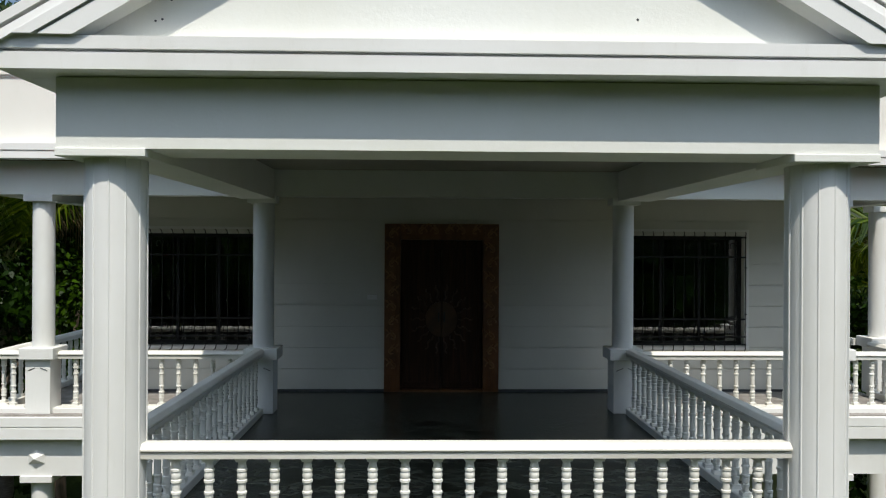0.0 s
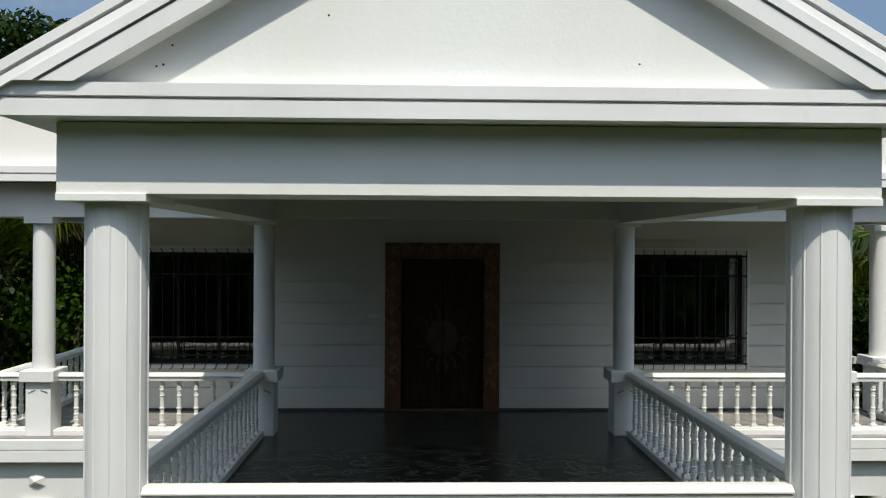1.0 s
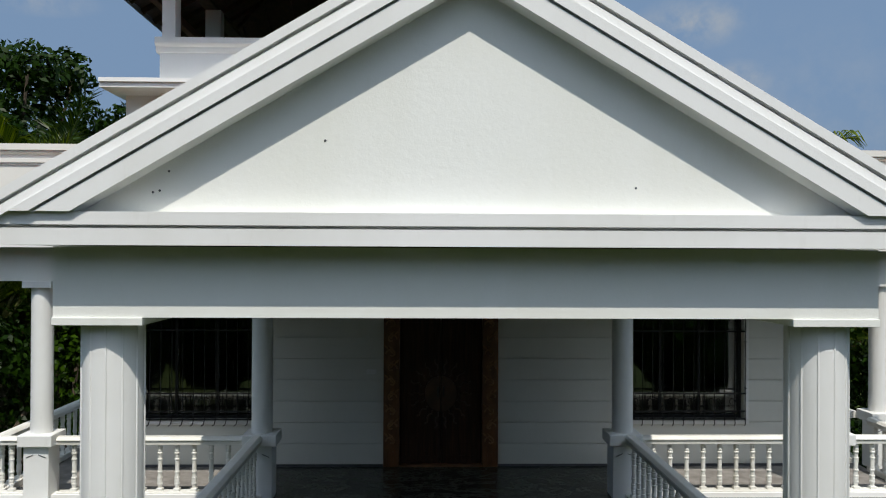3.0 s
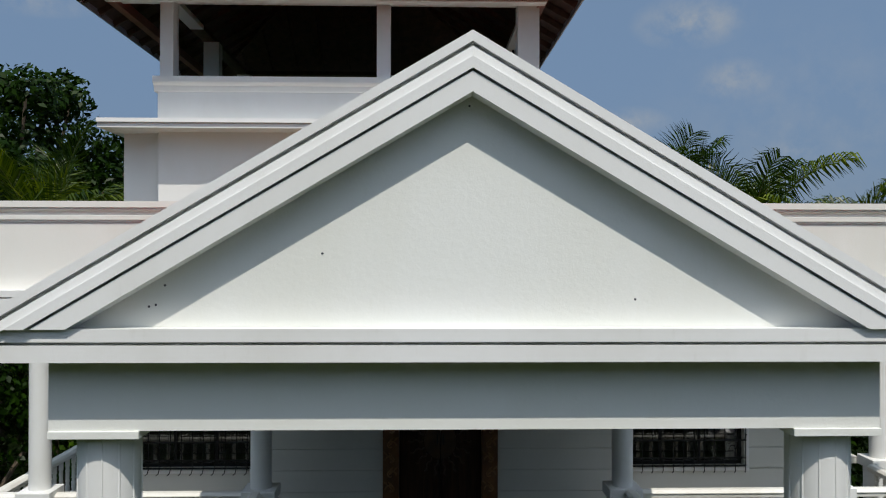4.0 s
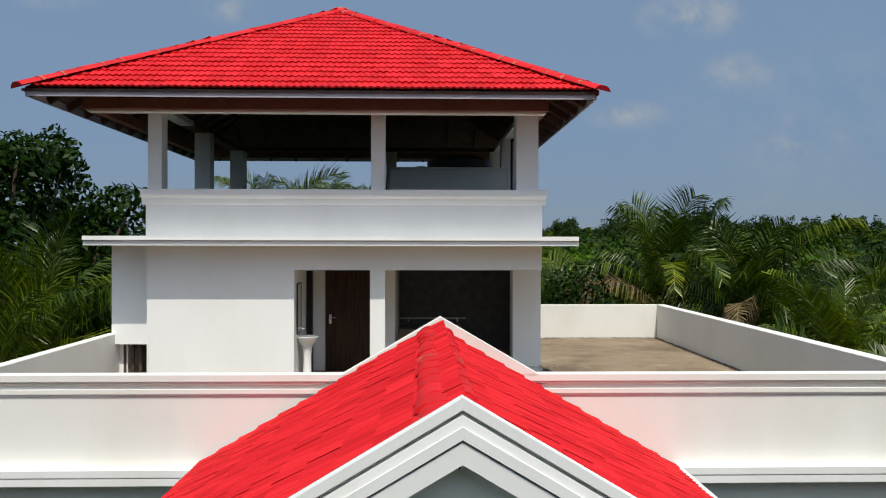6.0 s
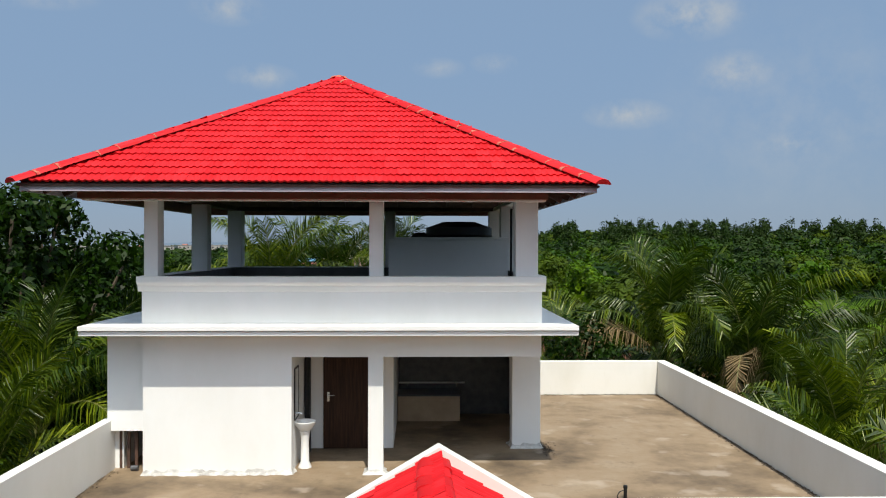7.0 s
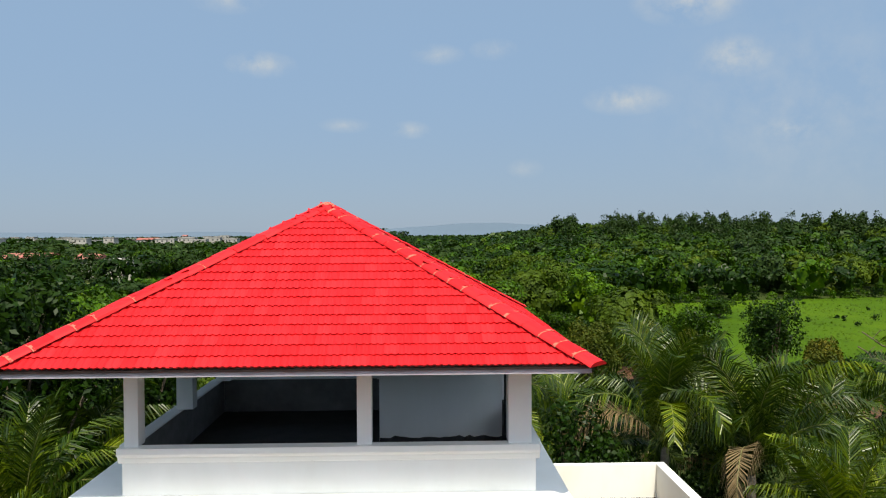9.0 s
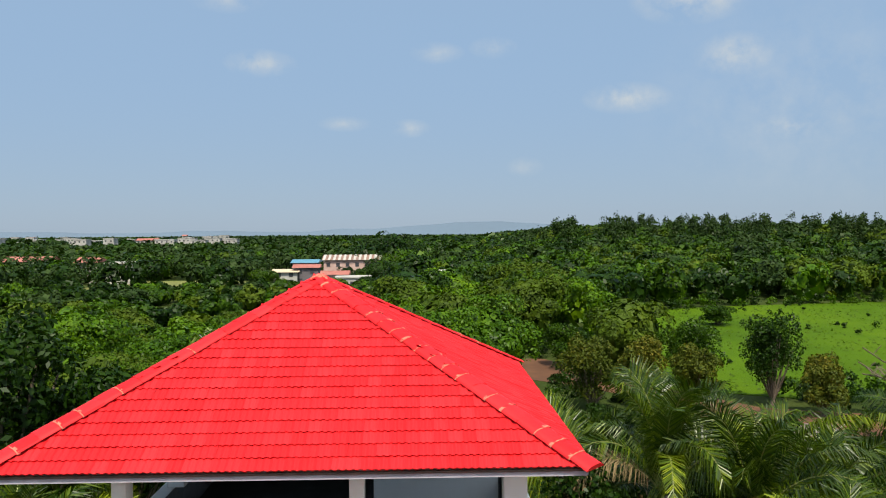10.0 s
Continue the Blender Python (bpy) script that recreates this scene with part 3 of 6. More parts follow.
def build_parapet():
    bm = bmesh.new()
    prof = [(4.80, 3.22), (4.80, 4.035), (4.785, 4.04), (4.785, 4.06), (4.77, 4.065), (4.77, 4.115), (4.80, 4.12), (4.81, 4.16), (4.785, 4.18), (4.765, 4.185), (4.765, 4.205),
            (4.745, 4.212), (4.745, 4.285), (4.95, 4.285), (4.95, 3.22)]
    prism(bm, prof, "x", EX0, EX1)
    tagged(link("parapet_front", bm, CREAM), "cream painted front parapet with moulded top", "parapet", kind="structure")
    bm = bmesh.new()
    prism(bm, [(CX - 1.13, 4.2855), (CX + 1.13, 4.2855), (CX, 4.945)], "y", 4.74, 4.955)
    tagged(link("parapet_gable", bm, CREAM), "small white gable rising from the parapet behind the porch roof", "parapet", kind="structure")
    ob = tagged(link("parapet_left", boxes((EX0, EX0 + 0.17, 4.956, 9.62, TZ - 0.3, 4.25), bev=0.01), CREAM), "low cream terrace parapet, stained along the foot", "parapet", kind="structure")
    ob = tagged(link("parapet_right", boxes((EX1 - 0.17, EX1 + 0.07, 4.956, BACK, TZ - 0.3, 4.25), bev=0.01), CREAM), "low cream terrace parapet, stained along the foot", "parapet", kind="structure")
    ob = tagged(link("parapet_back", boxes((1.9, EX1 - 0.172, BACK - 0.17, BACK, TZ - 0.3, 4.25), bev=0.01), CREAM), "low cream terrace parapet at the back", "parapet", kind="structure")
    bm = boxes((EX0 + 0.171, EX1 - 0.171, 4.952, BACK - 0.171, 3.06, TZ))
    tagged(link("floor_terrace", bm, TERRACE), "stained brown cement terrace floor", "floor", kind="structure")
    for x, y in ((2.95, 7.8),):
        rain = thing("pipe_stub", "short black pipe stub with a loop of wire on the terrace", "pipe")
        bm = bmesh.new()
        lathe(bm, [(0.028, 0.0), (0.028, 0.15), (0.034, 0.152), (0.034, 0.19), (0.02, 0.2)], 12, x, y, TZ)
        part("pipe", bm, IRON, rain, smooth=True)
        bm = bmesh.new()
        wire(bm, [(x - 0.03, y, TZ + 0.12), (x - 0.09, y, TZ + 0.10), (x - 0.12, y - 0.01, TZ + 0.05), (x - 0.12, y - 0.01, TZ + 0.006)], 0.008)
        part("wire_loop", bm, IRON, rain)
    # leaf litter and cement crumbs swept against the foot of the parapets
    rng = np.random.default_rng(12)
    pts = []
    for k in range(2600):
        q = rng.random()
        if q < 0.5:
            pts.append((EX1 - 0.172 - abs(rng.normal(0, 0.05)), rng.uniform(5.0, BACK - 0.2), TZ + rng.uniform(0.004, 0.02)))
        elif q < 0.7:
            pts.append((rng.uniform(2.2, EX1 - 0.2), BACK - 0.172 - abs(rng.normal(0, 0.04)), TZ + rng.uniform(0.004, 0.02)))
        elif q < 0.85:
            pts.append((EX0 + 0.172 + abs(rng.normal(0, 0.06)), rng.uniform(5.0, 9.4), TZ + rng.uniform(0.004, 0.02)))
        else:
            pts.append((2.1 + abs(rng.normal(0, 0.10)), 10.85 + rng.normal(0, 0.25), TZ + rng.uniform(0.004, 0.015)))
    pts = np.array(pts)
    n = len(pts)
    size = rng.uniform(0.008, 0.035, n)[:, None]
    a = rng.normal(0, 1, (n, 3)) * np.array((1, 1, 0.25))
    a /= np.linalg.norm(a, axis=1, keepdims=True)
    b = np.cross(a, np.array((0, 0, 1.0))) + rng.normal(0, 0.2, (n, 3))
    v = np.stack([pts - a * size, pts + b * size * 0.5, pts + a * size, pts - b * size * 0.5], axis=1).reshape(-1, 3)
    tagged(arrays("leaf_litter", v, np.arange(n * 4).reshape(-1, 4), LITTER), "dry leaf litter and dirt along the foot of the parapets", "litter", kind="stuff")
    d = thing("drain_pipe", "small dark drain outlet at the foot of the wall", "pipe")
    bm = bmesh.new()
    rod(bm, (-5.12, 9.45, TZ + 0.05), (-5.0, 9.45, TZ + 0.05), 0.045, 12)
    part("outlet", bm, SKIRT, d)


build_parapet()

# ---- porch gable and its roof ----
SL = 0.5915


def chevron(bm, lo, hi, y0, y1, cut=2.76, base=3.2385):
    xl, xh = (lo - base) / SL, min((hi - base) / SL, cut)
    pts = [(CX - xl, base), (CX, lo), (CX + xl, base), (CX + xh, base)] if xl < cut else None
    if xh < cut:
        pts = [(CX - xl, base), (CX, lo), (CX + xl, base), (CX + xh, base), (CX, hi), (CX - xh, base)]
    else:
        zc = hi - SL * cut
        xl = min(xl, cut - 0.01)
        pts = [(CX - xl, max(base, lo - SL * xl)), (CX, lo), (CX + xl, max(base, lo - SL * xl)), (CX + cut, base), (CX + cut, zc), (CX, hi), (CX - cut, zc), (CX - cut, base)]
    prism(bm, pts, "y", y0, y1)


def build_gable():
    gable = tagged(new("porch_gable"), "white triangular porch gable with stepped raking cornice", "gable", kind="structure")
    bm = bmesh.new()
    zl = 4.70
    xl = (zl - 3.2405) / SL
    prism(bm, [(CX - xl, 3.2405), (CX + xl, 3.2405), (CX, zl)], "y", -0.084, 0.1)
    part("tympanum", bm, STUCCO, gable, "rough white stucco panel with small specks")
    for lo, hi, y0, y1 in ((4.607, 4.727, -0.234, 0.25), (4.7271, 4.7419, -0.160, 0.25), (4.742, 4.810, -0.246, 0.25), (4.872, 4.8979, -0.180, -0.13), (4.898, 4.962, -0.236, -0.13)):
        bm = bmesh.new()
        chevron(bm, lo, hi, y0, y1)
        part("raking_moulding", bm, TRIM, gable)
    # sloping cove between the upper fillets
    for s in (-1, 1):
        bm = bmesh.new()
        x1 = 2.76
        rows = []
        for x in (0.0, x1):
            rows.append([bm.verts.new((CX + s * x, y, z - SL * x)) for y, z in ((-0.236, 4.8101), (-0.230, 4.8719), (0.24, 4.8719), (0.24, 4.8101))])
        for i in range(4):
            bm.faces.new((rows[0][i], rows[0][(i + 1) % 4], rows[1][(i + 1) % 4], rows[1][i]))
        bm.faces.new(rows[0])
        bm.faces.new(rows[1][::-1])
        part("raking_cove", bm, TRIM, gable)
    # dark specks, nail holes in the stucco
    for x, z in ((-0.848, 3.674), (1.01, 3.404), (-1.767, 3.485), (-1.86, 3.36), (-1.82, 3.37), (0.02, 4.55)):
        bm = bmesh.new()
        lathe(bm, [(0.0080, 0.0), (0.006, 0.003), (0.002, 0.005)], 6)
        o = part("nail_hole", bm, SKIRT, gable)
        o.matrix_basis = pose(x, -0.0845, z, 90, 0, 0)
    roof = tagged(new("porch_roof"), "red tiled pitched roof over the porch", "roof", kind="structure")
    bm = bmesh.new()
    prism(bm, [(CX - 2.7, 3.24), (CX + 2.6, 3.24), (CX + 0.06, 4.74), (CX - 0.01, 4.825)], "y", 0.252, 4.74)
    part("roof_deck", bm, TRIM, roof)
    bm = bmesh.new()
    chevron(bm, 4.870, 4.936, -0.129, 0.03, 2.74)
    part("verge", bm, TILE, roof, "smooth red painted verge along the gable")
    return roof


PORCH_ROOF = build_gable()


def build_columns():
    ribs = [k * math.pi / 6 + 0.13 for k in range(12)]

    def big(x, tag):
        c = thing("porch_column", tag, "column", group="porch columns")
        bm = bmesh.new()
        lathe(bm, [(0.190, GZ), (0.190, 2.565)], 56, x, 0.255, 0)
        part("shaft", bm, TRIM, c, smooth=True)
        for a in ribs:
            bm = bmesh.new()
            px, py = x + 0.189 * math.cos(a), 0.255 + 0.189 * math.sin(a)
            rod(bm, (px, py, GZ), (px, py, 2.564), 0.0075, 6)
            part("rib", bm, TRIM, c)
        part("base", boxes((x - 0.27, x + 0.27, 0.015, 0.555, GZ, GZ + 0.3), bev=0.02), TRIM, c)
    big(-2.213, "tall round white porch column with fine vertical ribs")
    big(2.276, "tall round white porch column with fine vertical ribs")

    def small(x, y, group="veranda columns"):
        c = thing("veranda_column", "slim round white column on a square pedestal of the balustrade", "column", group=group)
        bm = bmesh.new()
        lathe(bm, [(0.128, 0.80), (0.128, 2.57)], 36, x, y, 0)
        part("shaft", bm, TRIM, c, smooth=True)
        part("capital", boxes((x - 0.172, x + 0.172, y - 0.17, y + 0.10, 2.568, 2.649), bev=0.004), TRIM, c)
        bm = boxes((x - 0.15, x + 0.15, y - 0.15, y + 0.15, 0.0, 0.66), bev=0.006)
        part("pedestal", bm, TRIM, c)
        part("pedestal_cap", boxes((x - 0.205, x + 0.205, y - 0.205, y + 0.205, 0.66, 0.80), bev=0.01), TRIM, c)
        bm = bmesh.new()
        for s in (-1, 1):
            prism(bm, [(x + s * 0.03, 0.565), (x + s * 0.115, 0.53), (x + s * 0.115, 0.52), (x + s * 0.03, 0.556)], "y", y - 0.155, y - 0.149)
        part("carved_bow", bm, SKIRT, c)
        # the lower storey's column under it, with a small pyramid on the beam
        d = thing("lower_column", "round white column carrying the veranda beam", "column", group="lower columns")
        bm = bmesh.new()
        lathe(bm, [(0.128, GZ), (0.128, -0.82)], 28, x, y, 0)
        part("shaft", bm, TRIM, d, smooth=True)
        part("capital", boxes((x - 0.19, x + 0.19, y - 0.19, y + 0.12, -0.82, -0.7401), bev=0.005), TRIM, d)
        bm = bmesh.new()
        vs = [bm.verts.new((x + a * 0.10, y - 0.162, -0.52 + b * 0.075)) for a, b in ((-1, -1), (1, -1), (1, 0.6), (0, 1.2), (-1, 0.6))]
        tip = bm.verts.new((x, y - 0.235, -0.52))
        for i in range(5):
            bm.faces.new((vs[i], vs[(i + 1) % 5], tip))
        bm.faces.new(vs[::-1])
        part("pyramid_boss", bm, TRIM, d)
    for x, y in ((CX - 2.255, 5.06), (CX + 2.205, 5.06), (-4.9, 5.06), (4.88, 5.06), (EX0 + 0.2, 8.5), (EX1 + 0.10, 6.35), (EX1 - 0.2, 9.6)):
        small(x, y)


build_columns()


def baluster_mesh(h):
    """A turned baluster of height h, square block at the foot and the head."""
    bm = bmesh.new()
    half = [(0.034, 0.052), (0.028, 0.060), (0.024, 0.085), (0.029, 0.115), (0.025, 0.128), (0.034, 0.136), (0.034, 0.158), (0.027, 0.164), (0.032, 0.19), (0.0325, 0.215), (0.027, 0.240),
            (0.034, 0.248), (0.034, 0.272), (0.0255, 0.280), (0.0255, 0.360), (0.033, 0.368), (0.033, 0.388), (0.0265, 0.396)]
    prof = half + [(r, 1.0 - t) for r, t in reversed(half)]
    lathe(bm, [(r, t * h) for r, t in prof], 14)
    box(bm, -0.037, 0.037, -0.037, 0.037, 0, 0.055 * h)
    prism(bm, [(-0.031, 0.943 * h), (0.031, 0.943 * h), (0.039, 0.97 * h), (0.039, h), (-0.039, h), (-0.039, 0.97 * h)], "y", -0.037, 0.037)
    bmesh.ops.recalc_face_normals(bm, faces=bm.faces[:])
    me = bpy.data.meshes.new("baluster")
    bm.to_mesh(me)
    bm.free()
    me.materials.append(RAILW)
    me.polygons.foreach_set("use_smooth", [True] * len(me.polygons))
    me.set_sharp_from_angle(angle=radians(35))
    return me


BAL = baluster_mesh(0.625)


def balustrade(x0, y0, x1, y1, spots, label, top=0.80, group="balustrades"):
    """A balustrade between two points, with balusters at the given distances along it."""
    b = thing("balustrade", label, "balustrade", group=group)
    length = math.hypot(x1 - x0, y1 - y0)
    turn = math.atan2(y1 - y0, x1 - x0)
    m = pose(x0, y0, 0, 0, 0, math.degrees(turn))
    b.matrix_basis = m
    bm = bmesh.new()
    side = [(0.062, -0.095), (0.066, -0.058), (0.058, -0.054), (0.058, -0.047), (0.078, -0.043), (0.078, -0.034), (0.046, -0.004), (0.036, 0.0)]
    prism(bm, [(-a, top + z) for a, z in side] + [(a, top + z) for a, z in reversed(side)], "x", 0, length)
    part("top_rail", bm, RAILW, b)
    bm = bmesh.new()
    box(bm, 0, length, -0.065, 0.065, 0.0, 0.08, 0.008)
    part("bottom_rail", bm, RAILW, b)
    for s in spots:
        share("baluster", BAL, b, (s, 0, 0.08))


def steps(a, b, gap):
    n = max(1, int((b - a) / gap))
    return [a + (b - a - (n - 1) * gap) / 2 + k * gap for k in range(n)]


def build_rails():
    balustrade(-2.03, 0.25, 2.09, 0.25, [0.204 + 0.2068 * k for k in range(19)], "white balustrade across the porch front with turned balusters", 0.79)
    for x, s in ((-2.25, "left"), (2.29, "right")):
        balustrade(x, 0.5, x, 4.86, [0.07 + 0.2067 * k for k in range(21)], "white balustrade along the porch side, in shade", 0.80)
    for a, b in ((-4.70, -2.44), (2.45, 4.68)):
        balustrade(a, 5.06, b, 5.06, steps(0.0, b - a, 0.208), "white veranda balustrade with turned balusters in the sun", 0.75)
    for a, b in ((EX0 + 0.2, -5.1), (5.08, EX1 - 0.2)):
        balustrade(a, 5.06, b, 5.06, steps(0.0, b - a, 0.208), "short run of white veranda balustrade", 0.75)
    for x, ya, yb in ((EX0 + 0.16, 5.08, 8.28), (EX1 - 0.12, 5.08, 6.14), (EX1 - 0.12, 6.56, 9.4)):
        balustrade(x, ya, x, yb, steps(0.0, yb - ya, 0.208), "white balustrade along the side veranda", 0.75)


build_rails()


def build_window(i, x0, x1, z0, z1):
    w = tagged(new("window_%d" % i), "dark glazed window behind an ornate black iron grille", "window", kind="structure")
    f = 0.05
    y = WY + 0.10
    part("window_frame", boxes((x0, x1, y, y + 0.06, z0, z0 + f), (x0, x1, y, y + 0.06, z1 - f, z1), (x0, x0 + f, y + 0.001, y + 0.059, z0 + f, z1 - f), (x1 - f, x1, y + 0.001, y + 0.059, z0 + f, z1 - f)), IRON, w)
    n = 3
    for k in range(n):
        a = x0 + f + (x1 - x0 - 2 * f) * k / n
        b = x0 + f + (x1 - x0 - 2 * f) * (k + 1) / n
        pane = part("pane", boxes((a + 0.012, b - 0.012, y + 0.02, y + 0.028, z0 + f, z1 - f)), GLASS, w)
        pane.visible_shadow = False
        if k:
            part("mullion", boxes((a - 0.02, a + 0.02, y + 0.002, y + 0.056, z0 + f, z1 - f)), IRON, w)
    part("window_sill", boxes((x0 - 0.06, x1 + 0.06, WY - 0.05, WY + 0.10, z0 - 0.06, z0 - 0.002), bev=0.006), TRIM, w)
    bm = bmesh.new()
    t = 0.035
    for a, b, c, d in ((x0 - 0.06, x0 - 0.06 + t, z0, z1 + 0.06), (x1 + 0.06 - t, x1 + 0.06, z0, z1 + 0.06), (x0 - 0.06, x1 + 0.06, z1 + 0.06, z1 + 0.06 + t)):
        box(bm, a, b, WY - 0.022, WY + 0.0, c, d)
    part("surround", bm, TRIM, w)
    # iron grille, standing off the wall
    gy = WY - 0.075
    nb = 12
    for k in range(nb + 1):
        x = x0 + 0.01 + (x1 - x0 - 0.02) * k / nb
        bm = bmesh.new()
        rod(bm, (x, gy, z0 + 0.01), (x, gy, z1 - 0.01), 0.007, 6)
        wire(bm, [(x, gy, z0 + 0.012), (x - 0.008, gy - 0.03, z0 - 0.045), (x - 0.03, gy - 0.055, z0 - 0.062)], 0.0065)
        wire(bm, [(x, gy, z1 - 0.012), (x - 0.006, gy - 0.03, z1 + 0.04), (x - 0.02, gy - 0.05, z1 + 0.055)], 0.0065)
        part("grille_bar", bm, IRON, w)
    for z in (z0 + 0.02, z0 + 0.13, z0 + 0.38, z1 - 0.30, z1 - 0.02):
        part("grille_rail", boxes((x0, x1, gy - 0.006, gy + 0.006, z - 0.011, z + 0.011)), IRON, w)
    for row, zc in enumerate((z0 + 0.255, z1 - 0.16)):
        for k in range(0, nb, 2):
            x = x0 + 0.01 + (x1 - x0 - 0.02) * (k + 1) / nb
            bm = bmesh.new()
            for s in (-1, 1):
                pts = []
                for j in range(15):
                    a = j / 14 * 4.4
                    r = 0.058 * (1 - j / 19)
                    pts.append((x + s * (0.055 - r * math.cos(a) * 0.9), gy - 0.008, zc + r * math.sin(a) * 1.3))
                wire(bm, pts, 0.0052, 4)
            part("scroll", bm, IRON, w)
    for x in (x0 - 0.01, x1 + 0.01):
        for z in (z0 + 0.45, z1 - 0.45):
            bm = bmesh.new()
            rod(bm, (x, WY, z), (x, gy, z), 0.008, 6)
            part("grille_bracket", bm, IRON, w)


for i, wdw in enumerate(WIN):
    build_window(i + 1, *wdw)


def build_door():
    d = tagged(new("door_1"), "closed carved double door of dark teak with a broad carved frame", "door", kind="structure")
    x0, x1, _, z1 = DOOR
    t = 0.225
    part("frame_side", boxes((x0, x0 + t, WY - 0.045, WY + 0.09, 0.0, z1), bev=0.008), CARVED, d, "broad carved teak frame")
    part("frame_side", boxes((x1 - t, x1, WY - 0.045, WY + 0.09, 0.0, z1), bev=0.008), CARVED, d, "broad carved teak frame")
    part("frame_head", boxes((x0 + t + 0.001, x1 - t - 0.001, WY - 0.045, WY + 0.09, z1 - t, z1), bev=0.008), CARVED, d, "broad carved teak frame")
    part("threshold", boxes((x0 + t, x1 - t, WY - 0.05, WY + 0.12, 0.0, 0.03), bev=0.006), CARVED, d)
    # leaf scroll carving up both sides and across the head
    def scroll(cx, cz, flip, s=1.0):
        bm = bmesh.new()
        pts = []
        for j in range(18):
            a = j / 17 * 5.4
            r = 0.078 * s * (1 - j / 22)
            pts.append((cx + flip * r * math.cos(a), WY - 0.047, cz + r * math.sin(a)))
        wire(bm, pts, 0.012, 6)
        for j in (3, 7, 11):
            px, _, pz = pts[j]
            vs = [bm.verts.new(q) for q in ((px, WY - 0.046, pz), (px + flip * 0.05, WY - 0.058, pz + 0.035), (px + flip * 0.075, WY - 0.046, pz + 0.075), (px + flip * 0.02, WY - 0.058, pz + 0.05))]
            bm.faces.new(vs)
        return bm
    k = 0
    z = 0.36
    while z < z1 - 0.14:
        for cx in (x0 + t / 2, x1 - t / 2):
            part("carved_scroll", scroll(cx, z, 1 if k % 2 else -1), SCROLL, d)
        z += 0.205
        k += 1
    for j in range(6):
        part("carved_scroll", scroll(x0 + t + 0.11 + j * (x1 - x0 - 2 * t - 0.22) / 5, z1 - t / 2, 1 if j % 2 else -1, 0.9), SCROLL, d)
    for cx in (x0 + t / 2, x1 - t / 2):
        for j in range(4):
            part("carved_flute", boxes((cx - 0.085 + j * 0.05, cx - 0.065 + j * 0.05, WY - 0.056, WY - 0.044, 0.06, 0.22), bev=0.004), CARVED, d)
    mid = (x0 + x1) / 2
    a0, a1 = x0 + t + 0.004, x1 - t - 0.004
    for s, (a, b) in ((-1, (a0, mid - 0.004)), (1, (mid + 0.004, a1))):
        leaf = part("door_leaf", boxes((a, b, WY + 0.045, WY + 0.088, 0.034, z1 - t - 0.004), bev=0.006), DOORWOOD, d, "dark polished teak door leaf")
        bm = boxes((a + 0.03, b - 0.03, WY + 0.034, WY + 0.046, 0.09, 0.14), (a + 0.03, b - 0.03, WY + 0.034, WY + 0.046, z1 - t - 0.12, z1 - t - 0.07), (a + 0.03, a + 0.08, WY + 0.034, WY + 0.046, 0.14, z1 - t - 0.12), (b - 0.08, b - 0.03, WY + 0.034, WY + 0.046, 0.14, z1 - t - 0.12), bev=0.004)
        part("moulding", bm, DOORWOOD, leaf)
        # half of the carved sun: disc and wavy rays
        zc = 1.02
        bm = bmesh.new()
        pts = [(mid + s * 0.006, zc - 0.25)] + [(mid + s * (0.006 + 0.22 * math.sin(q * math.pi / 14)), zc - 0.25 * math.cos(q * math.pi / 14)) for q in range(1, 14)] + [(mid + s * 0.006, zc + 0.25)]
        prism(bm, pts, "y", WY + 0.022, WY + 0.046)
        part("sun_disc", bm, CARVEDDARK, leaf, "carved half sun")
        for q in range(9):
            ang = math.pi * (q + 0.5) / 9
            bm = bmesh.new()
            sx, sz = math.sin(ang), -math.cos(ang)
            pts = []
            for u in range(6):
                r = 0.27 + 0.045 * u
                wob = 0.02 * math.sin(u * 1.9)
                px = mid + s * (r * sx * 0.9 + wob * sz)
                pts.append((min(max(px, a + 0.012), b - 0.012), WY + 0.036, zc + r * sz - wob * sx))
            wire(bm, pts, 0.012, 6)
            part("sun_ray", bm, CARVEDDARK, leaf)
        bm = bmesh.new()
        rod(bm, (mid + s * 0.04, WY + 0.01, 0.98), (mid + s * 0.04, WY + 0.01, 1.12), 0.009, 8)
        rod(bm, (mid + s * 0.04, WY + 0.01, 1.0), (mid + s * 0.04, WY + 0.046, 1.0), 0.006, 6)
        rod(bm, (mid + s * 0.04, WY + 0.01, 1.1), (mid + s * 0.04, WY + 0.046, 1.1), 0.006, 6)
        part("door_handle", bm, IRON, leaf)
    sw = thing("switch_plate", "small cream switch plate on the wall beside the door", "switch")
    part("plate", boxes((-1.04, -0.90, WY - 0.012, WY - 0.0, 1.30, 1.37), bev=0.004), TRIM, sw)
    part("button", boxes((-1.0, -0.98, WY - 0.017, WY - 0.0121, 1.325, 1.345)), RAILW, sw)


build_door()

# ---- roof-top pavilion ----
TY = 9.18                                     # its front wall
TX0, TX1 = -4.83, 1.865
TB = 15.3
UZ = 5.95                                     # upper floor


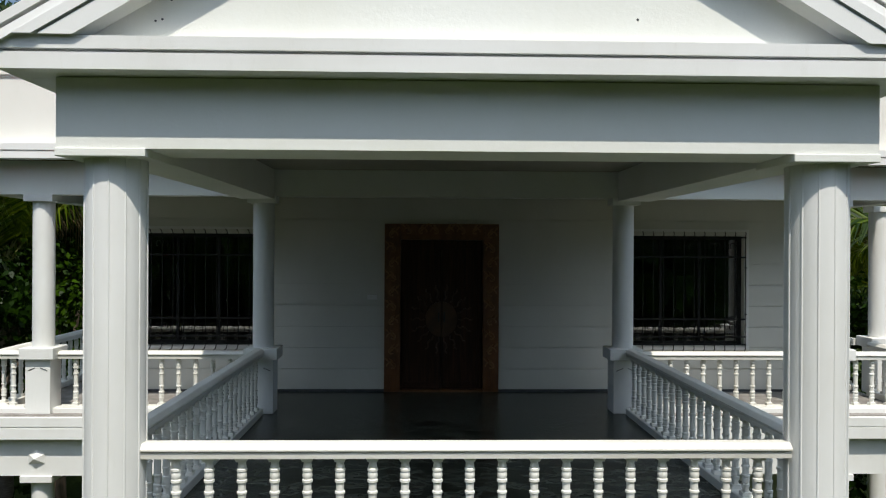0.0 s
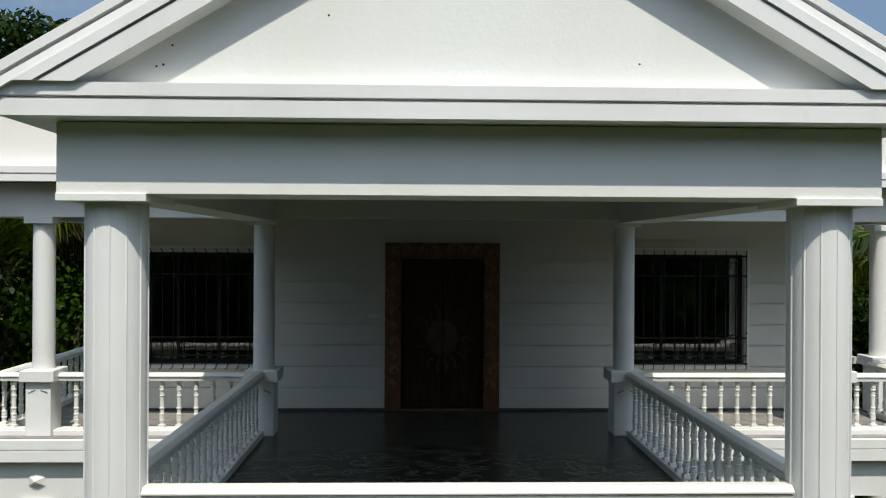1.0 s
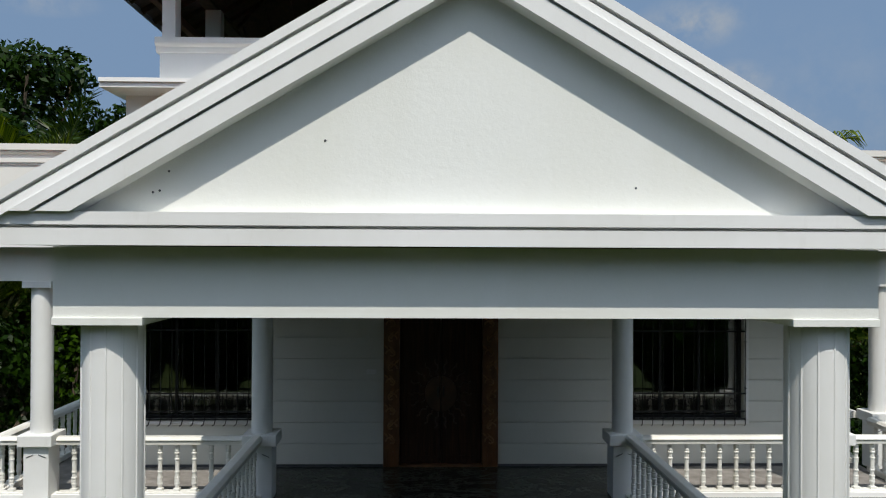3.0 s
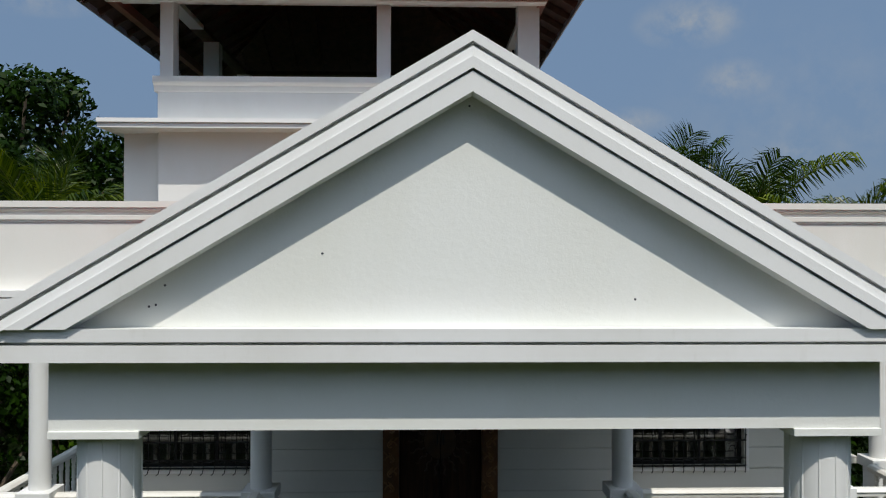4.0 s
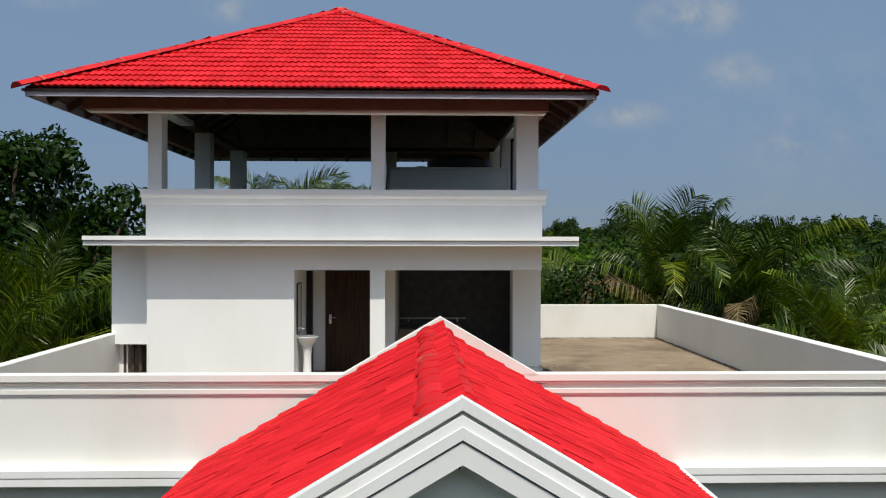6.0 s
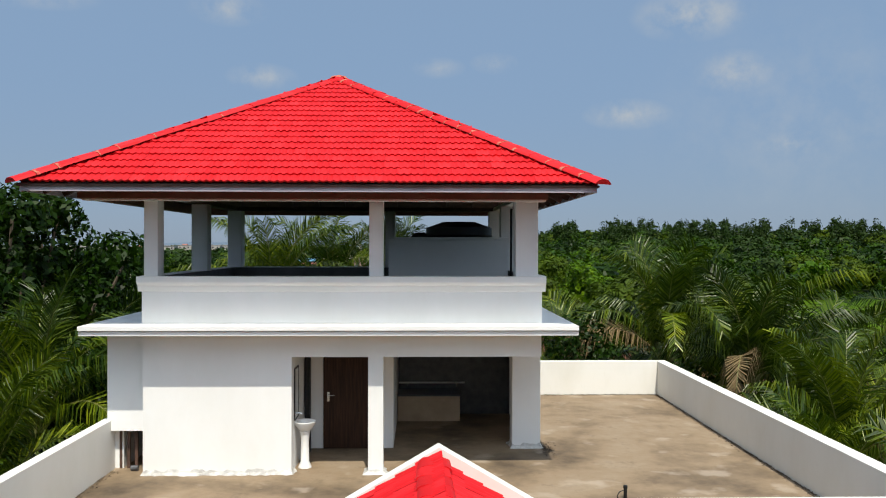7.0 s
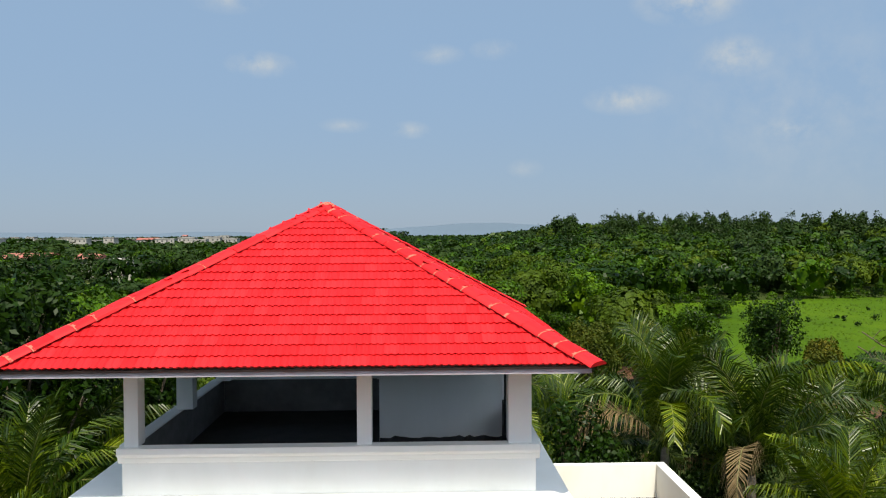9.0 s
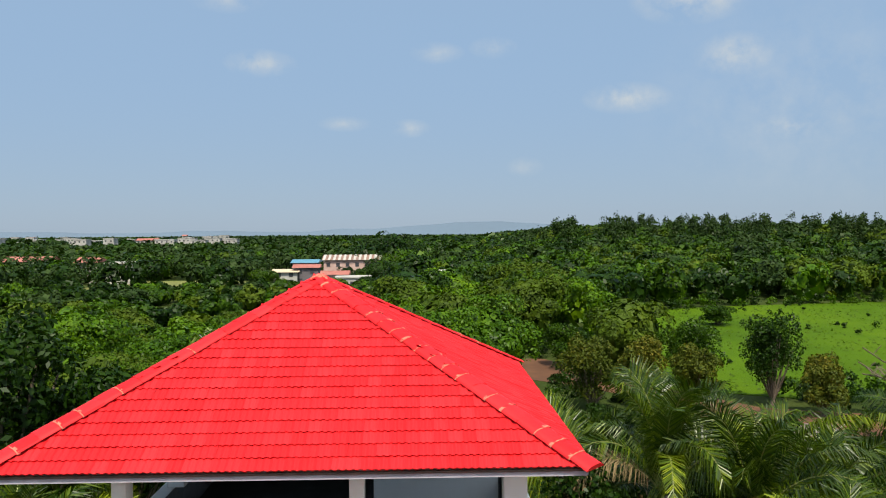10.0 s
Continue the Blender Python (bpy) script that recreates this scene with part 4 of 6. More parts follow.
def build_tower():
    front = tagged(new("wall_pavilion_front"), "white wall of the roof-top room with wide openings", "wall", kind="structure")
    part("wall_panel", boxes((TX0, -2.353, TY, TY + 0.25, TZ, 5.77)), WHITE, front)
    part("pier", boxes((-1.067, -0.812, TY, TY + 0.25, TZ, 5.3549)), WHITE, front)
    part("lintel", boxes((-2.3529, TX1, TY, TY + 0.25, 5.355, 5.77)), WHITE, front)
    tagged(link("pavilion_pillar", boxes((1.56, 2.10, 10.85, 11.25, TZ, 5.765), bev=0.006), WHITE), "square white pillar in the shade of the slab", "pillar", kind="structure")
    tagged(link("wall_pavilion_wing", boxes((-5.51, TX0 - 0.001, 9.42, 9.62, 4.07, 5.769)), WHITE), "white wall panel above a low dark gap", "wall", kind="structure")
    bm = boxes((TX0, TX0 + 0.25, TY + 0.251, TB, TZ, 5.768), (-5.51, -5.31, 9.621, TB, TZ, 5.768), (TX0 + 0.251, 2.1, TB - 0.25, TB, TZ, 5.768), (1.85, 2.1, 11.251, TB - 0.251, TZ, 5.768))
    tagged(link("wall_pavilion_side", bm, WHITE), "white side and back walls of the roof-top room", "wall", kind="structure")
    bm = boxes((-2.6, -2.353, TY + 0.251, 10.9, TZ, 5.768), (-2.353, -2.03, 10.9, 11.05, TZ, 5.768), (-1.12, -0.70, 10.9, 11.05, TZ, 5.768), (-2.03, -1.12, 10.9, 11.05, TZ + 2.12, 5.768), (-0.90, -0.70, 11.051, TB - 0.26, TZ, 5.768))
    tagged(link("wall_pavilion_inner", bm, WHITE), "plain partition walls inside the roof-top room", "wall", kind="structure")
    # louvred gap under the wing
    for k in range(4):
        tagged(link("gap_slat", boxes((-5.38 + k * 0.13, -5.33 + k * 0.13, 9.62, 9.66, TZ, 4.068)), RAFTER), "dark upright slat in the low gap", "slat", "gap slats")
    # slab
    bm = bmesh.new()
    prism(bm, [(8.68, 5.77), (8.68, 5.838), (8.695, 5.842), (8.695, 5.852), (8.64, 5.858), (8.64, 5.925), (15.9, 5.925), (15.9, 5.77)], "x", -5.69, 2.40)
    tagged(link("pavilion_slab", bm, WHITE), "projecting white concrete slab with a stepped edge", "slab", kind="structure")
    # upper parapet with moulded cap
    prof = [(0.0, 5.926), (0.0, 6.46), (-0.02, 6.475), (-0.035, 6.53), (-0.04, 6.56), (-0.085, 6.59), (-0.10, 6.62), (-0.10, 6.715), (0.16, 6.715), (0.16, 5.926)]
    PY = 9.13
    ring = tagged(new("pavilion_parapet"), "white parapet round the open upper floor, flaring at the top", "parapet", kind="structure")
    low, cap = [p for p in prof if p[1] <= 6.46], [(0.0, 6.4601)] + [p for p in prof if p[1] > 6.46] + [(0.16, 6.4601)]
    for body, ext, name in ((low, 0.0, "parapet_wall"), (cap, 0.06, "moulded_cap")):
        for y, s in ((PY, 1), (TB, -1)):
            bm = bmesh.new()
            prism(bm, [(y + s * a, z) for a, z in body], "x", TX0 - ext, TX1 + ext)
            part(name, bm, WHITE, ring)
        for s, x in ((-1, TX0), (1, TX1)):
            bm = bmesh.new()
            prism(bm, [(x - s * a, z) for a, z in body], "y", PY + 0.1605, TB - 0.1605)
            part(name, bm, WHITE, ring)
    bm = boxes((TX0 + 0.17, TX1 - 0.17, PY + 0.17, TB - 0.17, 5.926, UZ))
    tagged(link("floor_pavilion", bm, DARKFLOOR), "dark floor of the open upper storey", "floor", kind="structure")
    # thin dark grey panels line the inner faces of the parapet
    lining = tagged(new("parapet_lining"), "thin dark grey lining on the inner faces of the parapet", "lining", kind="structure")
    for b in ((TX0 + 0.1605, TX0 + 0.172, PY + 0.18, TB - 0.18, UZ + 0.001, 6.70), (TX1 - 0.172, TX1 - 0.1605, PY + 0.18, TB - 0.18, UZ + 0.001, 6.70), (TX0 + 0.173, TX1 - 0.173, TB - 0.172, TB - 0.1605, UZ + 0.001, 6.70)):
        part("cement_face", boxes(b), LININGGREY, lining)
    # posts carry the roof
    for x0, x1, y0, y1 in ((-4.80, -4.57, 9.14, 9.46), (-1.05, -0.81, 9.14, 9.4), (1.42, 1.80, 9.14, 9.5), (-4.80, -4.48, 11.9, 12.2), (-4.80, -4.47, 14.9, 15.25), (1.46, 1.80, 14.9, 15.25), (-1.05, -0.81, 14.95, 15.25), (1.5, 1.8, 12.5, 12.8)):
        tagged(link("roof_post", boxes((x0, x1, y0, y1, 6.7152, 8.06), bev=0.008), WHITE), "square white post carrying the tiled roof", "post", "roof posts", "structure")
    # walled stair head on the upper floor
    tagged(link("stair_head", boxes((-0.85, 1.62, 12.2, 12.35, UZ, 7.359), (-0.85, -0.70, 12.351, 14.5, UZ, 7.359), (-0.88, 1.65, 12.17, 12.38, 7.36, 7.41), bev=0.004), WHITE), "plain white wall enclosing the stair head", "wall", kind="structure")
    for x, r, h in ((-0.2, 0.22, 0.62), (0.65, 0.72, 0.85)):
        t = thing("water_tank", "black plastic water tank behind the stair wall", "tank", group="tanks")
        bm = bmesh.new()
        lathe(bm, [(r, 0), (r, h * 0.3), (r * 1.03, h * 0.32), (r, h * 0.34), (r, h * 0.62), (r * 1.03, h * 0.64), (r, h * 0.66), (r, h * 0.85), (r * 0.5, h), (r * 0.2, h)], 24, x, 13.2, 6.9)
        part("body", bm, BLACKOBJ, t, smooth=True)
        part("stand", boxes((x - 0.35, x + 0.35, 12.9, 13.5, UZ, 6.899)), INNER, t)
    rod_ob = thing("wall_pipe", "thin dark conduit beside the post", "pipe")
    bm = bmesh.new()
    rod(bm, (1.68, 12.14, UZ), (1.68, 12.14, 8.0), 0.025, 10)
    part("pipe", bm, IRON, rod_ob, smooth=True)


build_tower()

# ---- hipped roof ----
RX0, RX1, RY0, RY1, RZ = -6.30, 2.57, 7.92, 17.3, 8.19
AP = Vector((-1.896, 12.45, 10.72))


def tile_mesh():
    """One interlocking clay tile, 0.215 wide and 0.34 long: two troughs and rolls, thick front edge. Local x across, y up the slope, z out."""
    bm = bmesh.new()
    n = 10
    prof = []
    for i in range(n + 1):
        u = i / n
        prof.append((u * 0.213 - 0.1065, 0.012 + 0.011 * math.cos(u * 4 * math.pi)))
    front = [bm.verts.new((x, 0.0, z + 0.027)) for x, z in prof]
    back = [bm.verts.new((x, 0.335, z)) for x, z in prof]
    lip = [bm.verts.new((x, 0.0, z + 0.027)) for x, z in prof]
    low = [bm.verts.new((x, 0.012, z - 0.006)) for x, z in prof]
    for i in range(n):
        bm.faces.new((front[i], front[i + 1], back[i + 1], back[i])).smooth = True
        bm.faces.new((low[i], low[i + 1], lip[i + 1], lip[i])).smooth = True
    me = bpy.data.meshes.new("roof_tile")
    bm.normal_update()
    bm.to_mesh(me)
    bm.free()
    me.materials.append(TILE)
    return me


TILE_MESH = tile_mesh()
TILE_V = np.array([v.co[:] for v in TILE_MESH.vertices])
TILE_F = np.array([list(p.vertices) for p in TILE_MESH.polygons])


def slope_tiles(p0, p1, top, single, parent, exposure=0.262, wide=0.213, clip=None, inset=0.125):
    """Tiles on the triangle or strip above the eave p0-p1 that rises to the point or line top. The first `single` stand as pieces of their own, the rest are joined."""
    p0, p1 = Vector(p0), Vector(p1)
    along = (p1 - p0).normalized()
    mid = Vector(top) - p0
    up = (mid - along * mid.dot(along)).normalized()
    out = along.cross(up).normalized()
    if out.z < 0:
        out = -out
    height = mid.dot(up)
    rot = Matrix((along, up, along.cross(up))).transposed()
    rows = int(height / exposure) + 1
    vs, fs, count = [], [], 0
    rnd = random.Random(7)
    for r in range(rows):
        v = r * exposure
        if clip:
            a, b = clip(v / height)
        else:
            k = v / height
            a, b = mid.dot(along) * k, (p1 - p0).length + (mid.dot(along) - (p1 - p0).length) * k
        cells = int((b - a) / wide) + 2
        start = math.floor(a / wide) * wide
        for c in range(cells):
            u = start + (c + 0.5) * wide
            if u < a + inset or u > b - inset:
                continue
            at = p0 + along * u + up * (v - 0.03) + rot.col[2] * (0.012 + rnd.uniform(-0.003, 0.003))
            tilt = Matrix.Rotation(rnd.uniform(-0.012, 0.012), 3, "Z") @ Matrix.Rotation(rnd.uniform(-0.01, 0.006), 3, "X")
            m3 = rot @ tilt
            if count < single:
                o = new("roof_tile", TILE_MESH)
                o.parent = parent
                o.matrix_basis = Matrix.Translation(at) @ m3.to_4x4()
            else:
                vs.append(TILE_V @ np.array(m3).T + np.array(at))
                fs.append(TILE_F + (len(vs) - 1) * len(TILE_V))
            count += 1
    if vs:
        o = arrays("tile_field", np.concatenate(vs), np.concatenate(fs), TILE, parent)
        tagged(o, "rows of red painted clay tiles", kind="stuff")


def hip_tiles(a, b, parent, step=0.33, r=0.095, mortared=0.2):
    """Half-round ridge tiles laid in mortar from a up to b."""
    a, b = Vector(a), Vector(b)
    d = (b - a).normalized()
    side = d.cross(Vector((0, 0, 1))).normalized()
    up = side.cross(d).normalized()
    n = int((b - a).length / step)
    gap = (b - a).length / n
    rnd = random.Random(int(abs(a.x * 100)))
    for k in range(n):
        base = a + d * (k * gap)
        for name, mat, r0, r1, s0, s1, lift in (("ridge_tile", TILE, r * 1.07, r * 1.0, -0.03, gap * 1.0, 0.0), ("mortar_bed", MORTAR, r * 1.09, r * 1.07, gap - 0.05, gap + 0.002, -0.002)):
            if name == "mortar_bed" and rnd.random() > mortared:
                continue
            bm = bmesh.new()
            rows = []
            jig = rnd.uniform(-0.01, 0.01)
            for s, rr in ((s0, r0), (s1, r1)):
                rows.append([bm.verts.new(base + d * s + side * (rr * 2.15 * math.cos(q * math.pi / 8) + jig) + up * (rr * math.sin(q * math.pi / 8) * 0.80 - 0.050 + rnd.uniform(-0.006, 0.006) + lift)) for q in range(9)])
            for q in range(8):
                bm.faces.new((rows[0][q], rows[0][q + 1], rows[1][q + 1], rows[1][q]))
            bm.faces.new(rows[0][::-1])
            bm.faces.new(rows[1])
            part(name, bm, mat, parent, smooth=True)


def build_hip_roof():
    roof = tagged(new("pavilion_roof"), "bright red hipped roof of clay tiles with mortared hips", "roof", kind="structure")
    c = [(RX0, RY0, RZ), (RX1, RY0, RZ), (RX1, RY1, RZ), (RX0, RY1, RZ)]
    bm = bmesh.new()
    vs = [bm.verts.new((x, y, z - 0.03)) for x, y, z in c]
    tip = bm.verts.new(AP - Vector((0, 0, 0.03)))
    lows = [bm.verts.new((x, y, z - 0.06)) for x, y, z in c]
    ltip = bm.verts.new(AP - Vector((0, 0, 0.10)))
    for i in range(4):
        j = (i + 1) % 4
        bm.faces.new((vs[i], vs[j], tip))
        bm.faces.new((lows[j], lows[i], ltip))
        bm.faces.new((vs[i], lows[i], lows[j], vs[j]))
    part("roof_boarding", bm, RAFTER, roof, "dark boarding under the tiles")
    slope_tiles(c[0], c[1], AP, 300, roof)
    slope_tiles(c[1], c[2], AP, 0, roof)
    slope_tiles(c[2], c[3], AP, 0, roof)
    slope_tiles(c[3], c[0], AP, 0, roof)
    for p in c:
        q = Vector(p) + (Vector(p) - Vector((AP.x, AP.y, p[2]))).normalized() * 0.06
        hip_tiles((q.x, q.y, p[2] + 0.045), (AP.x, AP.y, AP.z + 0.03), roof, mortared=0.75 if p == c[1] else 0.25)
    bm = bmesh.new()
    lathe(bm, [(0.16, 0.0), (0.14, 0.035), (0.09, 0.06), (0.05, 0.075), (0.02, 0.08)], 12, AP.x, AP.y, AP.z - 0.01)
    part("finial_cap", bm, MORTAR, roof, "mortar cap at the peak")
    # fascia boards
    f = 0.028
    for b in ((RX0 + 0.06, RX1 - 0.06, RY0 + 0.03, RY0 + 0.03 + f, RZ - 0.135, RZ - 0.012), (RX0 + 0.06, RX1 - 0.06, RY1 - 0.03 - f, RY1 - 0.03, RZ - 0.135, RZ - 0.012),
              (RX0 + 0.03, RX0 + 0.03 + f, RY0 + 0.06, RY1 - 0.06, RZ - 0.1349, RZ - 0.012), (RX1 - 0.03 - f, RX1 - 0.03, RY0 + 0.06, RY1 - 0.06, RZ - 0.1349, RZ - 0.012)):
        part("fascia_board", boxes(b), FASCIA, roof, "grey painted fascia board")
    # rafters
    def rafter(a, b):
        bm = bmesh.new()
        a, b = Vector(a), Vector(b)
        d = (b - a).normalized()
        s = d.cross(Vector((0, 0, 1))).normalized() * 0.028
        u = s.cross(d).normalized() * 0.055
        vv = [bm.verts.new(p + q) for p in (a, b) for q in (s + u, s - u, -s - u, -s + u)]
        for i in range(4):
            j = (i + 1) % 4
            bm.faces.new((vv[i], vv[j], vv[4 + j], vv[4 + i]))
        bm.faces.new(vv[:4][::-1])
        bm.faces.new(vv[4:])
        part("rafter", bm, RAFTER, roof)
    off = Vector((0, 0, -0.14))
    for p in c:
        rafter(Vector(p).lerp(AP, 0.02) + off, AP + off)
    n = 13
    for i in range(4):
        p, q = Vector(c[i]), Vector(c[(i + 1) % 4])
        for k in range(1, n):
            e = p.lerp(q, k / n)
            t = min(k / n, 1 - k / n) * 2
            hipp = (p if k / n < 0.5 else q).lerp(AP, t)
            target = Vector((e.x, hipp.y, hipp.z)) if i % 2 == 0 else Vector((hipp.x, e.y, hipp.z))
            rafter(e + (target - e).normalized() * 0.09 + off, target + off)
    # ring beam
    bx0, bx1, by0, by1 = -5.68, 1.89, 8.62, 15.9
    z0, z1 = 7.985, 8.16
    for b in ((bx0, bx1, by0, by0 + 0.14, z0, z1), (bx0, bx1, by1 - 0.14, by1, z0, z1), (bx0, bx0 + 0.14, by0 + 0.141, by1 - 0.141, z0, z1), (bx1 - 0.14, bx1, by0 + 0.141, by1 - 0.141, z0, z1)):
        part("ring_beam", boxes(b), MAROON, roof, "brown painted beam under the eaves")
    for b in ((bx0 + 0.02, bx1 - 0.02, by0 + 0.142, by0 + 0.36, 7.962, 8.04), (bx0 + 0.15, TX0 + 0.3, 9.16, 9.4, 8.061, 8.13), (TX0 + 0.02, TX0 + 0.28, 8.98, 11.0, 8.061, 8.15), (TX1 - 0.3, TX1 - 0.02, 8.98, 15.2, 8.061, 8.15), (TX0 + 0.281, TX1 - 0.301, 9.14, 9.4, 8.0601, 8.15)):
        part("roof_plate", boxes(b), WHITE, roof, "white concrete plate on the posts")
    # side and back plates get the rafter colour to carry the roof's shade
    part("roof_plate", boxes((TX0 + 0.02, TX0 + 0.28, 11.001, 15.24, 8.061, 8.15)), RAFTER, roof, "side plate on the posts, coloured dark for the roof's shade")
    part("roof_plate", boxes((TX0 + 0.29, TX1 - 0.31, 14.95, 15.22, 8.061, 8.15)), RAFTER, roof, "back plate on the posts, coloured dark for the roof's shade")


build_hip_roof()
for s in (-1, 1):
    sink = 0.0 if s < 0 else 0.085
    e0, e1 = (CX + s * 2.70, -0.12, 3.272 - sink), (CX + s * 2.70, 4.72, 3.272 - sink)
    if s < 0:
        e0, e1 = e1, e0
    ridge = (CX, e0[1], 4.862 - sink)
    slope_tiles(e0, e1, ridge, 0, PORCH_ROOF, clip=lambda k: (0.0, 4.84), inset=-0.02)
hip_tiles((CX - 0.06, -0.10, 4.84), (CX - 0.06, 4.7, 4.84), PORCH_ROOF, r=0.085)


def cement_foot(x0, x1, y0, y1, high, seed):
    """A rough smeared cement fillet along the foot of a wall or pillar."""
    rnd = random.Random(seed)
    bm = bmesh.new()
    loop = []
    for (ax, ay), (bx, by) in zip(((x0, y0), (x1, y0), (x1, y1), (x0, y1)), ((x1, y0), (x1, y1), (x0, y1), (x0, y0))):
        n = max(2, int(math.hypot(bx - ax, by - ay) / 0.07))
        loop += [(ax + (bx - ax) * k / n, ay + (by - ay) * k / n) for k in range(n)]
    cx, cy = (x0 + x1) / 2, (y0 + y1) / 2
    rings = []
    for level in range(3):
        ring = []
        for x, y in loop:
            sx = (1 if x >= x1 - 1e-6 else -1 if x <= x0 + 1e-6 else 0)
            sy = (1 if y >= y1 - 1e-6 else -1 if y <= y0 + 1e-6 else 0)
            grow = (rnd.uniform(0.03, 0.09), rnd.uniform(0.008, 0.016), -0.004)[level]
            z = (0.002, rnd.uniform(0.03, 0.05), high * rnd.uniform(0.55, 1.2))[level]
            ring.append(bm.verts.new((x + sx * grow, y + sy * grow, TZ + z)))
        rings.append(ring)
    n = len(loop)
    for a, b in zip(rings, rings[1:]):
        for i in range(n):
            bm.faces.new((a[i], a[(i + 1) % n], b[(i + 1) % n], b[i]))
    tagged(link("cement_fillet", bm, CEMENT), "rough grey cement smeared along the foot of the wall", "fillet", kind="structure")


def build_roof_clutter():
    cement_foot(TX0, -2.353, TY, TY + 0.25, 0.10, 1)
    cement_foot(-1.067, -0.812, TY, TY + 0.25, 0.08, 2)
    cement_foot(1.56, 2.10, 10.85, 11.25, 0.11, 3)
    for y0, y1, bow in ((10.6, 10.9, -0.10), (11.5, 11.9, 0.06)):
        w = thing("floor_cable", "thin pale cable lying across the dark upper floor", "cable", group="floor cables")
        bm = bmesh.new()
        wire(bm, [(-4.3 + 3.6 * k / 12, y0 + (y1 - y0) * k / 12 + bow * math.sin(k * math.pi / 12), UZ + 0.012) for k in range(13)], 0.011)
        part("cable", bm, STONE, w)
    bm = bmesh.new()
    rnd = random.Random(8)
    top, low = [], []
    for k in range(26):
        x = -0.84 + 2.5 * k / 25
        top.append(bm.verts.new((x, 12.196, UZ + 0.10 + rnd.uniform(-0.025, 0.03))))
        low.append(bm.verts.new((x, 12.02 + rnd.uniform(-0.03, 0.03), UZ + 0.004)))
    for k in range(25):
        bm.faces.new((low[k], low[k + 1], top[k + 1], top[k]))
    sheet = thing("tar_sheet", "crumpled black waterproofing sheet along the stair wall", "sheet")
    part("sheet", bm, BLACKOBJ, sheet)


build_roof_clutter()


def build_terrace_things():
    sh = thing("wall_shelf", "narrow white shelf on the added dark sheet above the counter", "shelf")
    part("board", boxes((-0.68, 0.82, 13.84, 13.958, 4.10, 4.125), bev=0.003), TRIM, sh)
    for x in (-0.5, 0.62):
        part("bracket", boxes((x, x + 0.02, 13.88, 13.958, 4.03, 4.099)), CHROME, sh)
    # added sheet: the room's unlit depth given as a dark colour
    tagged(link("wall_lining", boxes((-0.69, 1.845, 13.96, 14.0, TZ + 0.002, 5.766)), SKIRT), "added dark sheet for the unlit back of the open roof-top room", "wall", kind="structure")
    d = tagged(new("door_2"), "closed plain dark brown wooden door with a steel handle", "door", kind="structure")
    part("door_leaf", boxes((-2.02, -1.13, 10.86, 10.895, TZ + 0.01, TZ + 2.115), bev=0.004), DOORWOOD, d)
    bm = bmesh.new()
    rod(bm, (-1.93, 10.86, TZ + 1.02), (-1.93, 10.81, TZ + 1.02), 0.011, 8)
    rod(bm, (-1.93, 10.815, TZ + 1.02), (-1.81, 10.815, TZ + 1.02), 0.010, 8)
    part("door_handle", bm, CHROME, d, "steel lever handle")
    part("lock_plate", boxes((-1.955, -1.905, 10.852, 10.8595, TZ + 0.90, TZ + 1.08), bev=0.002), CHROME, d, "steel lock plate")
    b = thing("washbasin", "white ceramic pedestal washbasin on the terrace wall", "washbasin")
    bx, by = -2.19, 9.62
    bm = bmesh.new()
    lathe(bm, [(0.115, 0.0), (0.11, 0.03), (0.075, 0.10), (0.068, 0.45), (0.085, 0.60), (0.10, 0.64)], 24, bx, by, TZ)
    part("pedestal", bm, CERAMIC, b, smooth=True)
    bm = bmesh.new()
    lathe(bm, [(0.09, 0.64), (0.14, 0.69), (0.19, 0.77), (0.20, 0.80), (0.19, 0.805), (0.17, 0.79), (0.13, 0.72), (0.03, 0.70)], 28, bx, by, TZ)
    part("bowl", bm, CERAMIC, b, smooth=True)
    bm = bmesh.new()
    wire(bm, [(bx - 0.16, by, TZ + 0.80), (bx - 0.16, by, TZ + 0.92), (bx - 0.12, by, TZ + 0.95), (bx - 0.05, by, TZ + 0.93)], 0.012, 8)
    part("tap", bm, CHROME, b, "chrome tap")
    mr = thing("wall_mirror", "tall narrow mirror over the washbasin", "mirror")
    part("glass", boxes((-2.3495, -2.335, 9.45, 9.85, 4.25, 5.1)), MIRROR, mr)
    part("frame", boxes((-2.3505, -2.33, 9.43, 9.449, 4.23, 5.12), (-2.3505, -2.33, 9.851, 9.87, 4.23, 5.12), (-2.3505, -2.33, 9.449, 9.851, 4.23, 4.249), (-2.3505, -2.33, 9.449, 9.851, 5.101, 5.12)), IRON, mr)
    rl = thing("roller_rail", "dark upright steel channel in the corner by the door", "channel")
    part("channel", boxes((-2.34, -2.24, 10.6, 10.75, TZ, 5.3)), IRON, rl)
    ct = thing("counter", "plain tan plastered counter at the back of the dim room", "counter")
    part("body", boxes((-0.69, 0.68, 13.2, 13.9, TZ, 3.93), bev=0.01), TAN, ct)
    part("top", boxes((-0.69, 0.70, 13.17, 13.92, 3.931, 3.965), bev=0.004), SKIRT, ct, "dark stone worktop")
    tl = thing("tube_lamp", "white tube lamp batten on the back wall, switched off", "lamp")
    bm = bmesh.new()
    rod(bm, (-0.62, 14.92, 4.12), (0.62, 14.92, 4.12), 0.018, 10)
    part("tube", bm, TUBE, tl, smooth=True)
    part("batten", boxes((-0.66, 0.66, 14.945, 14.99, 4.09, 4.15)), TUBE, tl)
    part("bracket", boxes((-0.66, 0.66, 14.99, 15.05, 4.10, 4.14)), INNER, tl)


build_terrace_things()

# ---- plants ----


